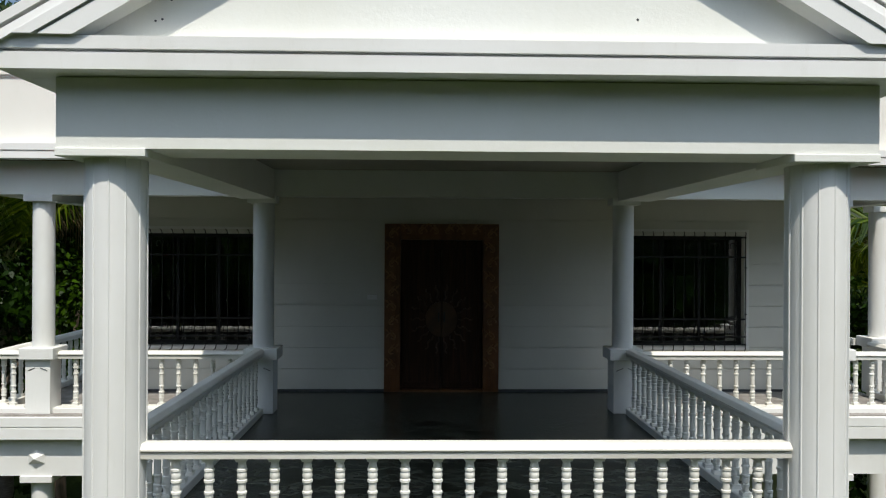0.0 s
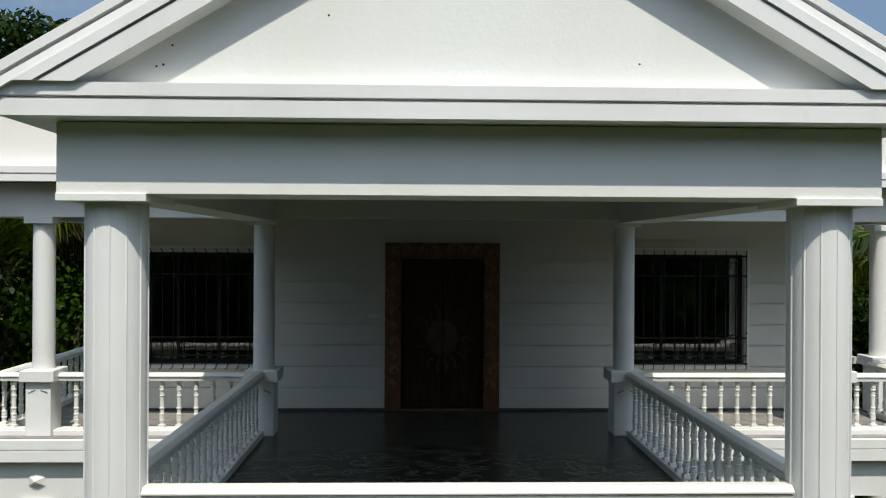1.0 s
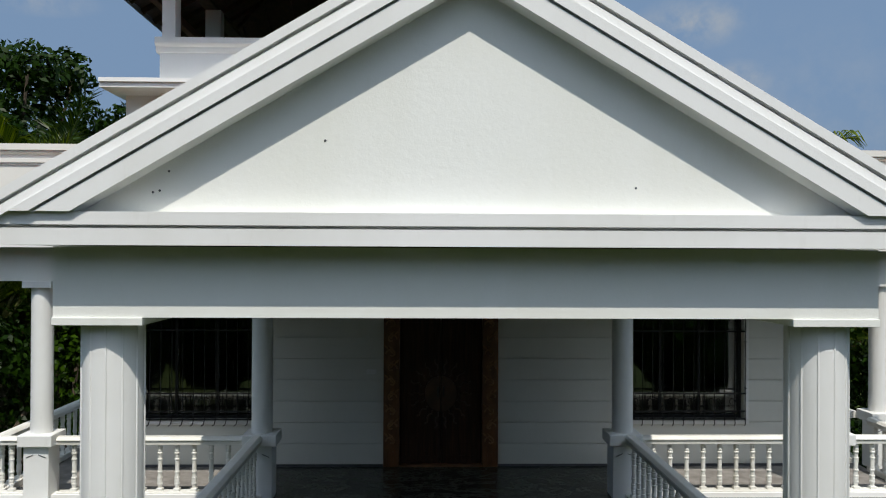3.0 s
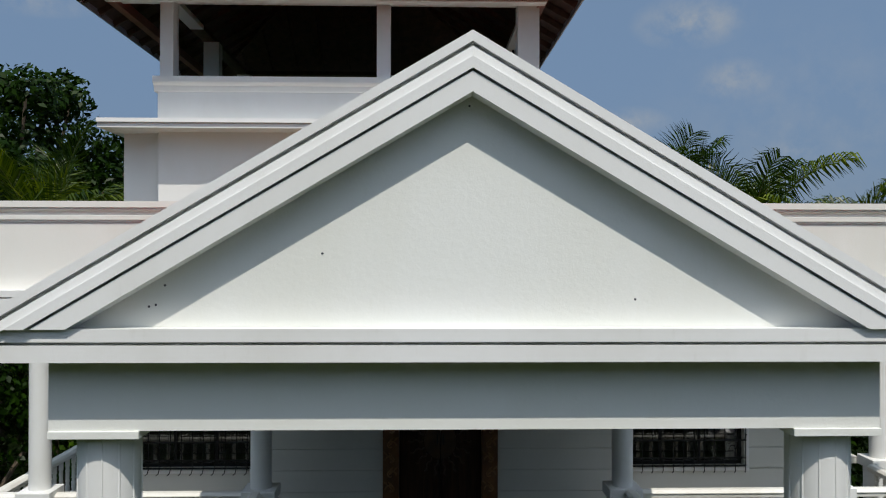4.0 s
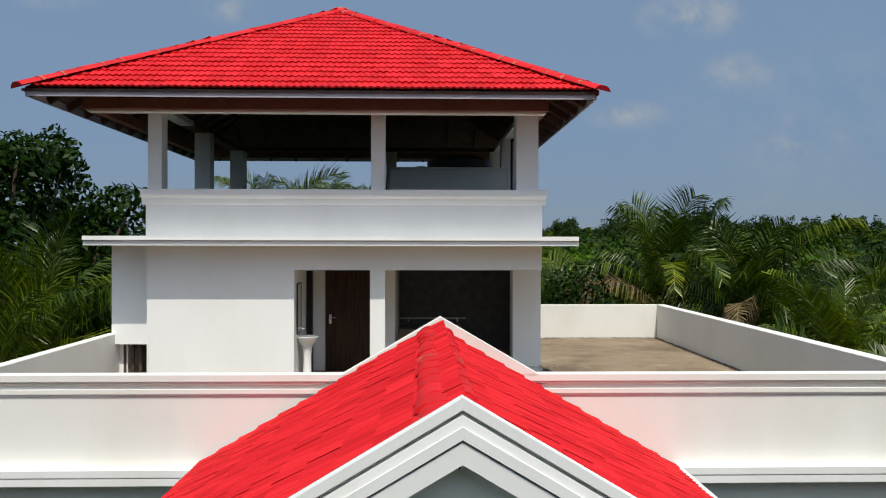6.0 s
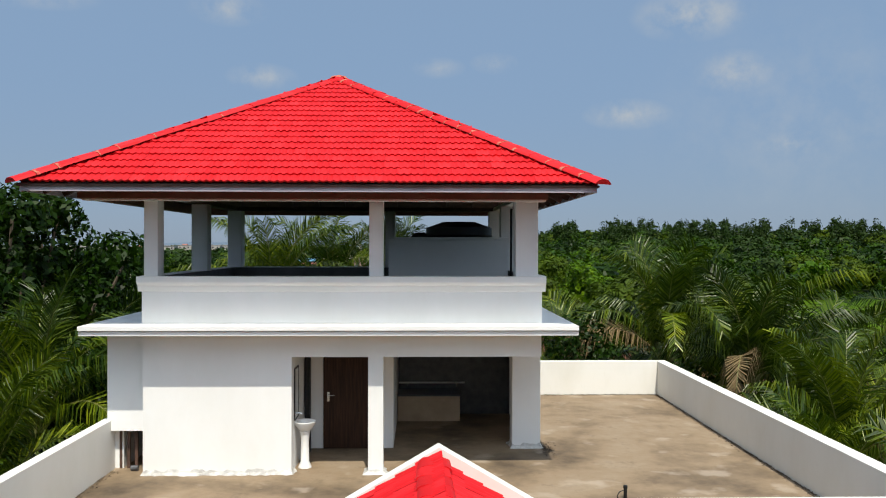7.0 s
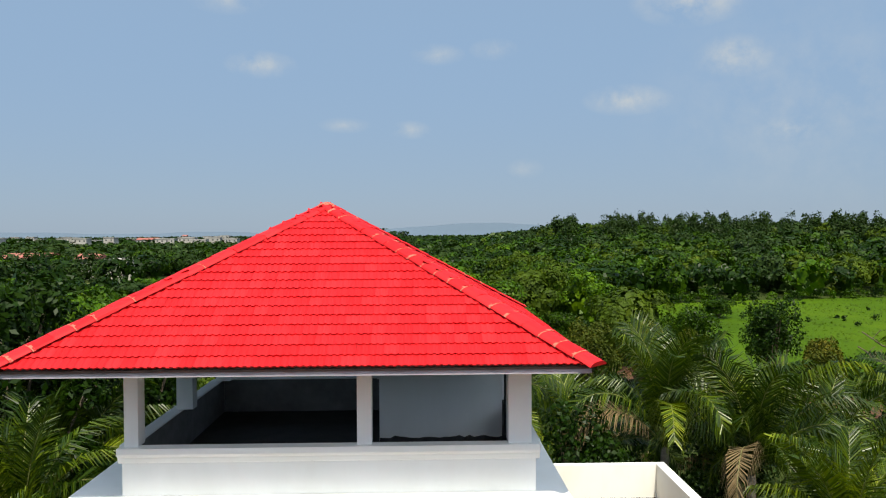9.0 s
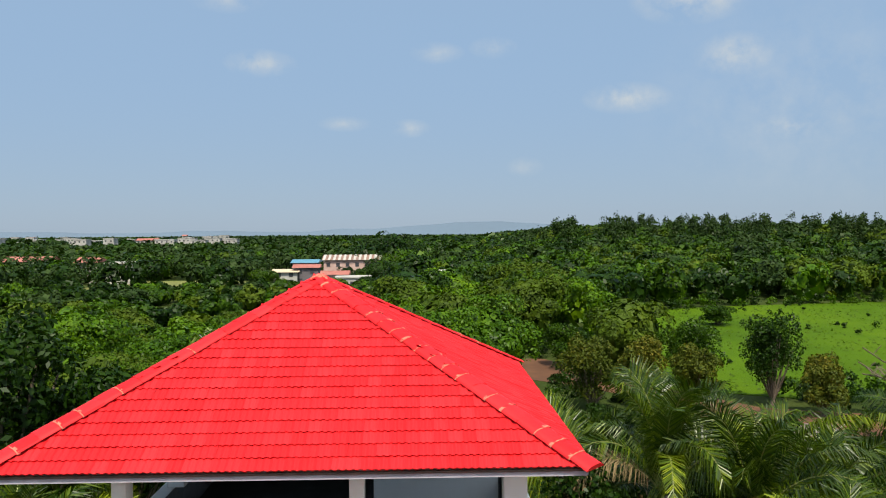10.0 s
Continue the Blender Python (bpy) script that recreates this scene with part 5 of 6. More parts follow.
def leaf_quads(centres, normals, size, rng, slim=0.62, fold=0.25, loose=0.55):
    """One folded leaf (two triangles pairs) at each centre, facing roughly along its normal."""
    n = len(centres)
    nrm = normals + rng.normal(0, loose, (n, 3))
    nrm /= np.linalg.norm(nrm, axis=1, keepdims=True) + 1e-9
    t = np.cross(nrm, rng.normal(0, 1, (n, 3)))
    t /= np.linalg.norm(t, axis=1, keepdims=True) + 1e-9
    b = np.cross(nrm, t)
    s = (size * rng.uniform(0.6, 1.35, n))[:, None]
    v = np.empty((n, 4, 3))
    v[:, 0] = centres - t * s * 0.5
    v[:, 1] = centres + b * s * slim * 0.5 + nrm * s * fold * 0.3
    v[:, 2] = centres + t * s * 0.5 - nrm * s * 0.12
    v[:, 3] = centres - b * s * slim * 0.5 + nrm * s * fold * 0.3
    return v.reshape(-1, 3)


def crown_points(rng, n, radius, height, lobes, low=0.25, wide=(0.30, 0.52), thick=(0.16, 0.28)):
    """Points on the skins of several lobes within a crown that stands on z = 0."""
    lob = []
    for k in range(lobes):
        a = rng.uniform(0, 2 * math.pi)
        q = rng.uniform(0.0, 1.0) ** 0.6 * (1.05 - wide[0])
        h = rng.uniform(low, 0.95 - thick[0])
        q *= math.sqrt(max(0.15, 1 - max(0.0, (h - 0.45) / 0.6) ** 2))
        lob.append((radius * q * math.cos(a), radius * q * math.sin(a), height * h, radius * rng.uniform(*wide), height * rng.uniform(*thick)))
    lob.append((0, 0, height * 0.60, radius * 0.5, height * 0.34))
    lob = np.array(lob)
    w = lob[:, 3] ** 2
    pick = rng.choice(len(lob), n, p=w / w.sum())
    d = rng.normal(0, 1, (n, 3))
    d[:, 2] = np.abs(d[:, 2]) * 1.1 - 0.35
    d /= np.linalg.norm(d, axis=1, keepdims=True)
    r = rng.uniform(0.70, 1.06, n)[:, None]
    L = lob[pick]
    scale = np.stack([L[:, 3], L[:, 3], L[:, 4]], axis=1)
    return L[:, :3] + d * scale * r, d, lob


def quad_faces(n):
    return np.arange(n * 4).reshape(-1, 4)


def dome_leaves(rng, n, r, h, lobes, size, loose=0.34):
    """Leaves of one broad crown that stands on z = 0: rounded clumps set over a dome, with a darker filling inside."""
    u = rng.uniform(0.0, 1.0, lobes) ** 0.75
    a = np.arange(lobes) * 2.39996 + rng.uniform(-0.5, 0.5, lobes)
    el = np.arcsin(np.clip(1.0 - 1.12 * u, -0.15, 1.0))
    q = rng.uniform(0.55, 0.82, lobes)
    c = np.stack([r * q * np.cos(el) * np.cos(a), r * q * np.cos(el) * np.sin(a), h * (0.38 + 0.48 * q * np.sin(el))], axis=1)
    lr = r * rng.uniform(0.24, 0.44, lobes)
    w = lr ** 2
    pick = rng.choice(lobes, n, p=w / w.sum())
    out = c[pick] - np.array((0, 0, h * 0.34))
    out /= np.linalg.norm(out, axis=1, keepdims=True) + 1e-9
    d = rng.normal(0, 1, (n, 3)) + out * 1.1 + np.array((0, 0, 0.35))
    d /= np.linalg.norm(d, axis=1, keepdims=True)
    lr = lr[pick][:, None]
    p = c[pick] + d * lr * np.array((1.0, 1.0, 0.72)) * rng.uniform(0.78, 1.08, (n, 1))
    skin = leaf_quads(p, d + np.array((0, 0, 0.25)), size, rng, 0.58, 0.22, loose)
    m = max(8, n // 6)
    e = rng.normal(0, 1, (m, 3))
    e /= np.linalg.norm(e, axis=1, keepdims=True)
    core = leaf_quads(e * np.array((r * 0.62, r * 0.62, h * 0.34)) + np.array((0, 0, h * 0.38)), e, size * 2.2, rng, 0.9, 0.1, 0.2)
    return np.concatenate([skin, core])


def make_tree(name, label, x, y, top, radius, trunk_h, leaves, size, mat, seed, lobes=9, wide=(0.30, 0.52), thick=(0.16, 0.28), slim=0.62, dome=False):
    rng = np.random.default_rng(seed)
    t = tagged(new(name), label, "tree", "trees near the house")
    t.location = (x, y, GZ)
    h = top - GZ
    bm = bmesh.new()
    base_h = h * trunk_h
    ch = h - base_h * 0.92
    pts, nrm, lob = crown_points(rng, leaves, radius, ch, lobes, 0.2, wide, thick)
    lathe(bm, [(0.26, -0.1), (0.19, 0.5), (0.16, base_h * 0.6), (0.12, base_h)], 9)
    part("trunk", bm, WOODBARK, t, smooth=True)
    for L in lob:
        bm = bmesh.new()
        end = Vector((L[0], L[1], base_h * 0.92 + L[2]))
        start = Vector((0, 0, base_h * rng.uniform(0.75, 0.98)))
        mid = start.lerp(end, 0.5) + Vector((0, 0, -0.2))
        rod(bm, start, mid, 0.07, 6)
        rod(bm, mid, end, 0.045, 6)
        part("limb", bm, WOODBARK, t)
    pts = pts + np.array((0, 0, base_h * 0.92))
    q = dome_leaves(rng, leaves, radius, ch, 30, size, 0.42) + np.array((0, 0, base_h * 0.5)) if dome else leaf_quads(pts, nrm, size, rng, slim)
    arrays("crown", q, quad_faces(len(q) // 4), mat, t)
    return t


def palm_fronds(seed, fronds=19, length=4.4):
    """The fronds of one coconut crown round the origin, each as corner points of midrib strips and of narrow leaflets."""
    rng = np.random.default_rng(seed)
    out_list = []
    down = np.array((0, 0, -1.0))
    for f in range(fronds):
        az = f * 2.39996 + rng.uniform(-0.4, 0.4)
        u = (f + 0.5) / fronds
        el = math.radians(88 - 50 * u ** 1.2 + rng.uniform(-7, 7))
        L = length * rng.uniform(0.82, 1.14) * (0.8 if u < 0.06 else 1.0)
        bend = rng.uniform(0.7, 1.5) * (0.45 + 1.5 * u)
        n = 16
        p = np.zeros(3)
        path, dirs = [p.copy()], []
        for k in range(n):
            e = max(el - bend * (k / n) ** 1.9 * 1.4, -1.5)
            d = np.array((math.cos(az) * math.cos(e), math.sin(az) * math.cos(e), math.sin(e)))
            p = p + d * L / n
            path.append(p.copy())
            dirs.append(d)
        turn = rng.uniform(-1.1, 1.1)
        side0 = np.array((-math.sin(az), math.cos(az), 0))
        quads = []
        for k in range(n):
            r0, r1 = 0.034 * (1 - k / n) + 0.006, 0.034 * (1 - (k + 1) / n) + 0.006
            up0 = np.cross(dirs[k], side0)
            for v in (side0, up0):
                quads.append((path[k] - v * r0, path[k] + v * r0, path[k + 1] + v * r1, path[k + 1] - v * r1))
        m = int(L / 0.058)
        droop = rng.uniform(0.12, 0.40) + 0.8 * u ** 1.3
        lift = 0.30 - 0.25 * u
        for k in range(m):
            q = k / m
            if q < 0.17 or rng.random() < 0.05:
                continue
            i = min(int(q * n), n - 1)
            c = path[i] + (path[i + 1] - path[i]) * (q * n - i)
            d = dirs[i]
            upv = np.cross(d, side0)
            upv /= np.linalg.norm(upv) + 1e-9
            ll = 1.12 * (0.30 + 0.72 * math.sin(min(1.0, q * 1.02 - 0.06) * math.pi) ** 0.6) * rng.uniform(0.88, 1.1)
            for s in (-1, 1):
                tw = turn * q
                sd = side0 * s * math.cos(tw) + upv * math.sin(tw) * s
                o = sd * (0.95 - 0.35 * q) + d * (0.48 + 0.45 * q) + upv * lift + rng.normal(0, 0.04, 3)
                o /= np.linalg.norm(o)
                sag = droop * rng.uniform(0.75, 1.3)
                o2 = o + down * sag * 2.2
                o2 /= np.linalg.norm(o2)
                tilt = rng.uniform(-0.4, 0.4)
                face = np.cross(o, d)
                face /= np.linalg.norm(face) + 1e-9
                w = (d * math.cos(tilt) + face * math.sin(tilt)) * 0.023
                a, b = c, c + o * ll * 0.5
                t = b + o2 * ll * 0.5
                quads.append((a - w, a + w, b + w, b - w))
                quads.append((b - w, b + w, t + w * 0.15, t - w * 0.15))
        out_list.append((np.array(quads).reshape(-1, 3), u))
    return out_list


def make_palms():
    kinds = []
    for sd in (3, 8, 15):
        p = tagged(new("coconut_palm"), "coconut palm with a full crown of arching green fronds", "palm", "coconut palms")
        bm = bmesh.new()
        rnd = random.Random(sd)
        lean = (rnd.uniform(-0.3, 0.3), rnd.uniform(-0.3, 0.3))
        rings = []
        for k in range(15):
            z = -9.0 + 9.0 * k / 14
            q2 = (k / 14 - 1) ** 2
            r = 0.13 + 0.05 * q2 + (0.012 if k % 2 else 0)
            rings.append([bm.verts.new((lean[0] * q2 * 3 + r * math.cos(a * math.pi / 5), lean[1] * q2 * 3 + r * math.sin(a * math.pi / 5), z)) for a in range(10)])
        for a, b in zip(rings, rings[1:]):
            for k in range(10):
                bm.faces.new((a[k], a[(k + 1) % 10], b[(k + 1) % 10], b[k]))
        part("trunk", bm, BARK, p, smooth=True)
        for q, u in palm_fronds(sd):
            dry = u > 0.88 and rnd.random() < 0.4
            o = arrays("frond", q, quad_faces(len(q) // 4), DRYFROND if dry else FROND, p)
            o.data.materials.append(RIB)
            o.data.polygons.foreach_set("material_index", np.array([1] * 32 + [0] * (len(q) // 4 - 32), dtype=np.int32))
            if dry:
                tagged(o, "hanging dry brown frond")
        kinds.append(p)
    spots = [(7.5, 20.6, 3.5, 0.95), (9.8, 19.6, 2.9, 1.0), (10.9, 16.2, 1.2, 0.98), (5.6, 24.0, 1.6, 0.95), (12.8, 21.5, 1.6, 1.05), (14.8, 18.0, 1.2, 1.0), (9.0, 13.2, 0.6, 0.85), (10.6, 10.4, 0.4, 0.9),
             (-9.3, 14.8, 2.5, 0.95), (-8.7, 11.4, 1.5, 0.9), (-10.2, 19.5, 2.4, 0.95), (-11.4, 11.4, 2.2, 0.95), (-5.4, 24.0, 4.6, 0.95), (-3.6, 26.0, 4.9, 0.9), (-1.6, 27.0, 4.6, 0.9), (0.6, 24.5, 4.0, 0.85), (2.2, 26.0, 3.0, 0.95), (-0.4, 25.8, 4.2, 0.9), (-11.0, 9.6, 0.4, 0.8), (18.5, 24.0, 3.0, 1.0), (-13.5, 16.0, 2.4, 1.0),
             (13.2, 13.0, 1.6, 0.95), (11.0, 24.0, 1.2, 0.95)]
    for i, (x, y, z, s) in enumerate(spots):
        if i < len(kinds):
            kinds[i].matrix_basis = pose(x, y, z, 0, 0, (i * 67) % 360) @ Matrix.Scale(s, 4)
        else:
            o = copy_thing(kinds[i % 3], pose(x, y, z, 0, 0, (i * 67) % 360))
            o.scale = (s, s, s)


make_palms()


def make_trees():
    make_tree("shade_tree", "tall dark broadleaf tree with an uneven crown beside the house", -12.7, 19.0, 9.7, 4.8, 0.26, 26000, 0.25, LEAFDARK, 21, 64, (0.14, 0.26), (0.06, 0.11), 0.5)
    make_tree("shade_tree", "dark broadleaf tree with drooping outer branches", -10.8, 23.0, 7.5, 3.4, 0.30, 13000, 0.23, LEAFDARK, 22, 40, (0.15, 0.28), (0.07, 0.12), 0.5)
    make_tree("shade_tree", "broadleaf tree behind the palms", -17.5, 25.0, 8.6, 4.2, 0.30, 11000, 0.26, LEAFDARK, 23, 40, (0.15, 0.28), (0.07, 0.12), 0.5)
    make_tree("garden_tree", "small garden tree with glossy green leaves by the veranda", -7.6, 11.5, 2.4, 1.8, 0.35, 4200, 0.13, LEAF, 24, 14, (0.2, 0.36))
    make_tree("garden_tree", "garden tree with dense green leaves by the veranda", -8.8, 8.8, 2.8, 2.1, 0.3, 4600, 0.14, LEAFDARK, 25, 14, (0.2, 0.36))
    make_tree("garden_tree", "dense dark garden tree close to the side wall", 4.8, 19.6, 5.5, 1.9, 0.4, 6500, 0.15, LEAFDARK, 26, 14, (0.2, 0.36))
    make_tree("garden_tree", "dense dark garden tree among the palms", 8.8, 12.0, 1.8, 2.0, 0.35, 4200, 0.15, LEAFDARK, 27, 14, (0.2, 0.36))
    make_tree("garden_tree", "dense garden tree under the palms", 9.0, 23.0, 3.6, 2.8, 0.35, 5000, 0.18, LEAFDARK, 28, 16, (0.2, 0.36))
    make_tree("garden_tree", "dense garden tree under the palms", -8.0, 17.0, 3.4, 2.2, 0.35, 4600, 0.16, LEAFDARK, 29, 14, (0.2, 0.36))
    make_tree("garden_tree", "dense garden tree under the palms", 13.6, 16.0, 2.4, 2.6, 0.35, 4600, 0.18, LEAFDARK, 30, 14, (0.2, 0.36))
    # unseen trees added at the sides to keep sky light off the porch
    for i, (x, y, top, r) in enumerate(((-10.0, 4.6, 3.6, 2.6), (-11.0, -0.5, 4.0, 2.8), (10.4, 5.0, 3.4, 2.6), (11.4, 0.2, 4.0, 2.8), (9.6, 9.0, 2.0, 2.0))):
        make_tree("garden_tree", "dense dark tree added out of view beside the veranda to block sky", x, y, top, r, 0.12, 3000, 0.24, LEAFDARK, 100 + i, 10, dome=True)
    for i, (x, y, top, r, mat) in enumerate(((31.5, 67, 4.5, 2.7, LEAFDARK), (33.9, 62.5, 1.4, 1.7, LEAFRUST), (27, 76, 2.9, 3.5, LEAF), (14.9, 66, 2.5, 2.6, LEAFRUST), (19.5, 67, 2.5, 2.2, LEAFRUST),
                                             (48.6, 126, -0.6, 2.8, LEAF), (40, 58, -0.9, 2.6, LEAFDARK), (25.5, 70, 0.9, 2.2, LEAFRUST), (17, 88, 1.2, 3.0, LEAF), (47, 68, 2.4, 3.4, LEAFDARK), (64, 96, 2.6, 3.2, LEAF))):
        make_tree("meadow_tree", "rounded tree with rusty yellow tips at the meadow" if mat is LEAFRUST else "rounded green tree standing at the meadow", x, y, top, r, 0.04, 8000, 0.24, mat, 40 + i, 24, (0.28, 0.46), (0.14, 0.22))
    bare = tagged(new("bare_tree"), "leafless reddish tree with crooked branches at the meadow edge", "tree")
    bare.location = (40.0, 62.0, GZ)
    bare.scale = (1.4, 1.4, 1.4)
    rnd = random.Random(5)
    bm = bmesh.new()
    wire(bm, [(0, 0, -0.1), (0.1, 0, 1.4), (-0.1, 0.1, 2.8)], 0.11, 7)
    part("trunk", bm, WOODBARK, bare)
    for k in range(13):
        a, z = k * 2.4, rnd.uniform(1.3, 2.8)
        p = Vector((0, 0.05, z))
        pts = [p.copy()]
        for q in range(4):
            p = p + Vector((math.cos(a), math.sin(a), rnd.uniform(0.1, 0.9))) * 0.55
            a += rnd.uniform(-0.7, 0.7)
            pts.append(p.copy())
        bm = bmesh.new()
        wire(bm, pts, 0.04, 5)
        for q in range(3):
            e = pts[1 + q] + Vector((rnd.uniform(-0.5, 0.5), rnd.uniform(-0.5, 0.5), rnd.uniform(0.1, 0.6)))
            rod(bm, pts[1 + q], e, 0.022, 4)
        part("limb", bm, WOODBARK, bare)
    for i, (x, y, top, r) in enumerate(((-13.5, 236, 5.0, 5.0), (-45, 226, 2.6, 4.0), (-29, 226, -0.6, 3.0), (-14.0, 208, 0.6, 3.6), (-11, 250, 6.6, 5.5), (-28, 212, -1.6, 2.6), (-24, 250, 1.2, 3.6), (-18, 246, 1.0, 3.2))):
        make_tree("yard_tree", "dense green tree beside the distant houses", x, y, top, r, 0.06, 2600, 0.42, (LEAFDARK, LEAF, LEAFOLIVE)[i % 3], 80 + i, 10, (0.2, 0.36), (0.1, 0.2), dome=True)
    # unseen trees behind the viewer: shown in window glass, massed to dim the porch
    for i, (x, y, top, r) in enumerate(((-9, -17, 13.5, 4.8), (-1, -18, 14.5, 5.0), (7, -17, 13.2, 4.8), (15, -18, 14.0, 5.0), (-17, -18, 14.0, 5.0), (23, -17, 13.4, 5.0), (-25, -16, 13.6, 5.0), (3, -23, 16.4, 5.4), (-6, -23, 16.8, 5.4), (12, -23, 16.2, 5.4),
                                        (-15, -23, 16.0, 5.4), (21, -23, 16.0, 5.4), (-5, -15.5, 8.5, 4.0), (3.5, -15.5, 8.8, 4.0), (11, -15.5, 8.4, 4.0), (-13, -15.5, 8.6, 4.0))):
        make_tree("roadside_tree", "unseen leafy green tree facing the house front, screening low sky", x, y, top, r, 0.08, 3600, 0.6, LEAF, 60 + i, 10, dome=True)


make_trees()


def inside(x, y, poly):
    hit = False
    for (ax, ay), (bx, by) in zip(poly, poly[1:] + poly[:1]):
        if (ay > y) != (by > y) and x < (bx - ax) * (y - ay) / (by - ay) + ax:
            hit = not hit
    return hit


FAR_FIELD = [(-96, 212), (-60, 214), (-52, 250), (-66, 262), (-100, 258)]
TOWN_YARD = [(-50, 205), (-12, 200), (-8, 262), (-48, 268)]


def woods(name, label, d0, d1, gap, leaves, size, radius, tall, lobes, shares, seed):
    """Trees on a loose grid between two distances, ahead of the house front; a few plain ones close it all round."""
    rng = np.random.default_rng(seed)
    vs = {k: [] for k in range(5)}
    n = int(d1 / gap) + 1
    for i in range(-n, n + 1):
        for j in range(-n, n + 1):
            x = (i + rng.uniform(-0.45, 0.45)) * gap
            y = (j + rng.uniform(-0.45, 0.45)) * gap
            d = math.hypot(x, y + 4)
            if not d0 <= d < d1:
                continue
            ahead = y > 0 and abs(x) < 0.68 * y + 14
            if not ahead and d1 > 100:
                continue
            if any(inside(x, y, p) for p in (MEADOW, CLEARING, FAR_FIELD, TOWN_YARD)):
                continue
            side = x / d
            s = rng.uniform(0.72, 1.3)
            r, h = radius * s, tall * rng.uniform(0.72, 1.08) * (0.75 + 0.25 * s)
            if side < -0.02 and 98 < d < 218:
                # low scrub on the open land before the far houses
                r, h = r * 0.62, h * rng.uniform(0.30, 0.55)
            if side < 0.08 and d > 300:
                h *= 0.8
            if -0.36 < side < -0.03 and d < 100:
                h *= 0.74
            if d < 62 and -0.12 < side < 0.30:
                h *= 0.8
            if d < 64 and side > 0.06:
                continue
            f = max(0.62, min(1.0, d / 80))
            k = int(leaves * s * s / f ** 2) if ahead else int(leaves * 0.12)
            v = dome_leaves(rng, k, r, h, lobes, size * f if ahead else size * 2.4) + np.array((x, y, GZ + land(x, y)))
            belt = side < -0.02 and d > 218 and rng.random() < 0.7
            vs[(1, 4)[int(rng.integers(0, 2))] if belt else rng.choice(5, p=shares)].append(v.reshape(-1, 3))
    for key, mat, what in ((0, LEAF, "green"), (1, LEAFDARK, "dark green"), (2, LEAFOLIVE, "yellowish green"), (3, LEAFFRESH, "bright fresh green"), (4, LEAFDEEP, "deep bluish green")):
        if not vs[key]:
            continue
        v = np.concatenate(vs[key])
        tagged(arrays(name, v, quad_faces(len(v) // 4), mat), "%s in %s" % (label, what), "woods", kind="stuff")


woods("near_woods", "dense leafy treetops beyond the garden", 34, 84, 7.6, 2700, 0.37, 4.7, 12.6, 22, (0.35, 0.08, 0.15, 0.38, 0.04), 5)
woods("clearing_woods", "leafy treetops round the meadow", 84, 135, 7.8, 2000, 0.50, 4.7, 12.2, 18, (0.36, 0.08, 0.18, 0.34, 0.04), 15)
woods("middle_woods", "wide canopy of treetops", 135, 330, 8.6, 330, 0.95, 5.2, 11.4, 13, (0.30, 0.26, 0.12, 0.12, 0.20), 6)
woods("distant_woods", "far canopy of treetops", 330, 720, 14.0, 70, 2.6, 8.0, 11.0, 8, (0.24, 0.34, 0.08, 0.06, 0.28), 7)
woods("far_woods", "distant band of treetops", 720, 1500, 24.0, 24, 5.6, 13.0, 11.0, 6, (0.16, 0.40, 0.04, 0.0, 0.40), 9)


def ridge_trees():
    """Tall feathery trees along the skyline behind the meadow."""
    rng = np.random.default_rng(31)
    vs = []
    for k in range(230):
        a = rng.uniform(0.10, 0.60)
        if noise.noise((a * 22, 4.0, 0)) < -0.22:
            continue
        d = rng.uniform(285, 340)
        x, y = d * math.sin(a), d * math.cos(a)
        h = rng.uniform(9.0, 13.0) * (1.0 if a > 0.16 else 0.8)
        base = GZ + land(x, y)
        n = 230
        boughs = rng.uniform(0.3, 1.0, 9)
        t = boughs[rng.integers(0, 9, n)] + rng.normal(0, 0.05, n)
        ang = boughs[rng.integers(0, 9, n)] * 40 + t * 30 + rng.normal(0, 0.7, n)
        r = (1.25 - t) * rng.uniform(2.4, 4.6) * rng.uniform(0.1, 1, n) ** 0.7 + 0.3
        p = np.stack([x + r * np.cos(ang), y + r * np.sin(ang), base + t * h + 0.25 * r], axis=1)
        nr = np.stack([np.cos(ang), np.sin(ang), np.full(n, 0.7)], axis=1)
        vs.append(leaf_quads(p, nr, 0.95, rng, 0.4))
    v = np.concatenate(vs)
    tagged(arrays("skyline_trees", v, quad_faces(len(v) // 4), LEAFDEEP), "thin feathery trees along the far skyline", "woods", kind="stuff")


ridge_trees()


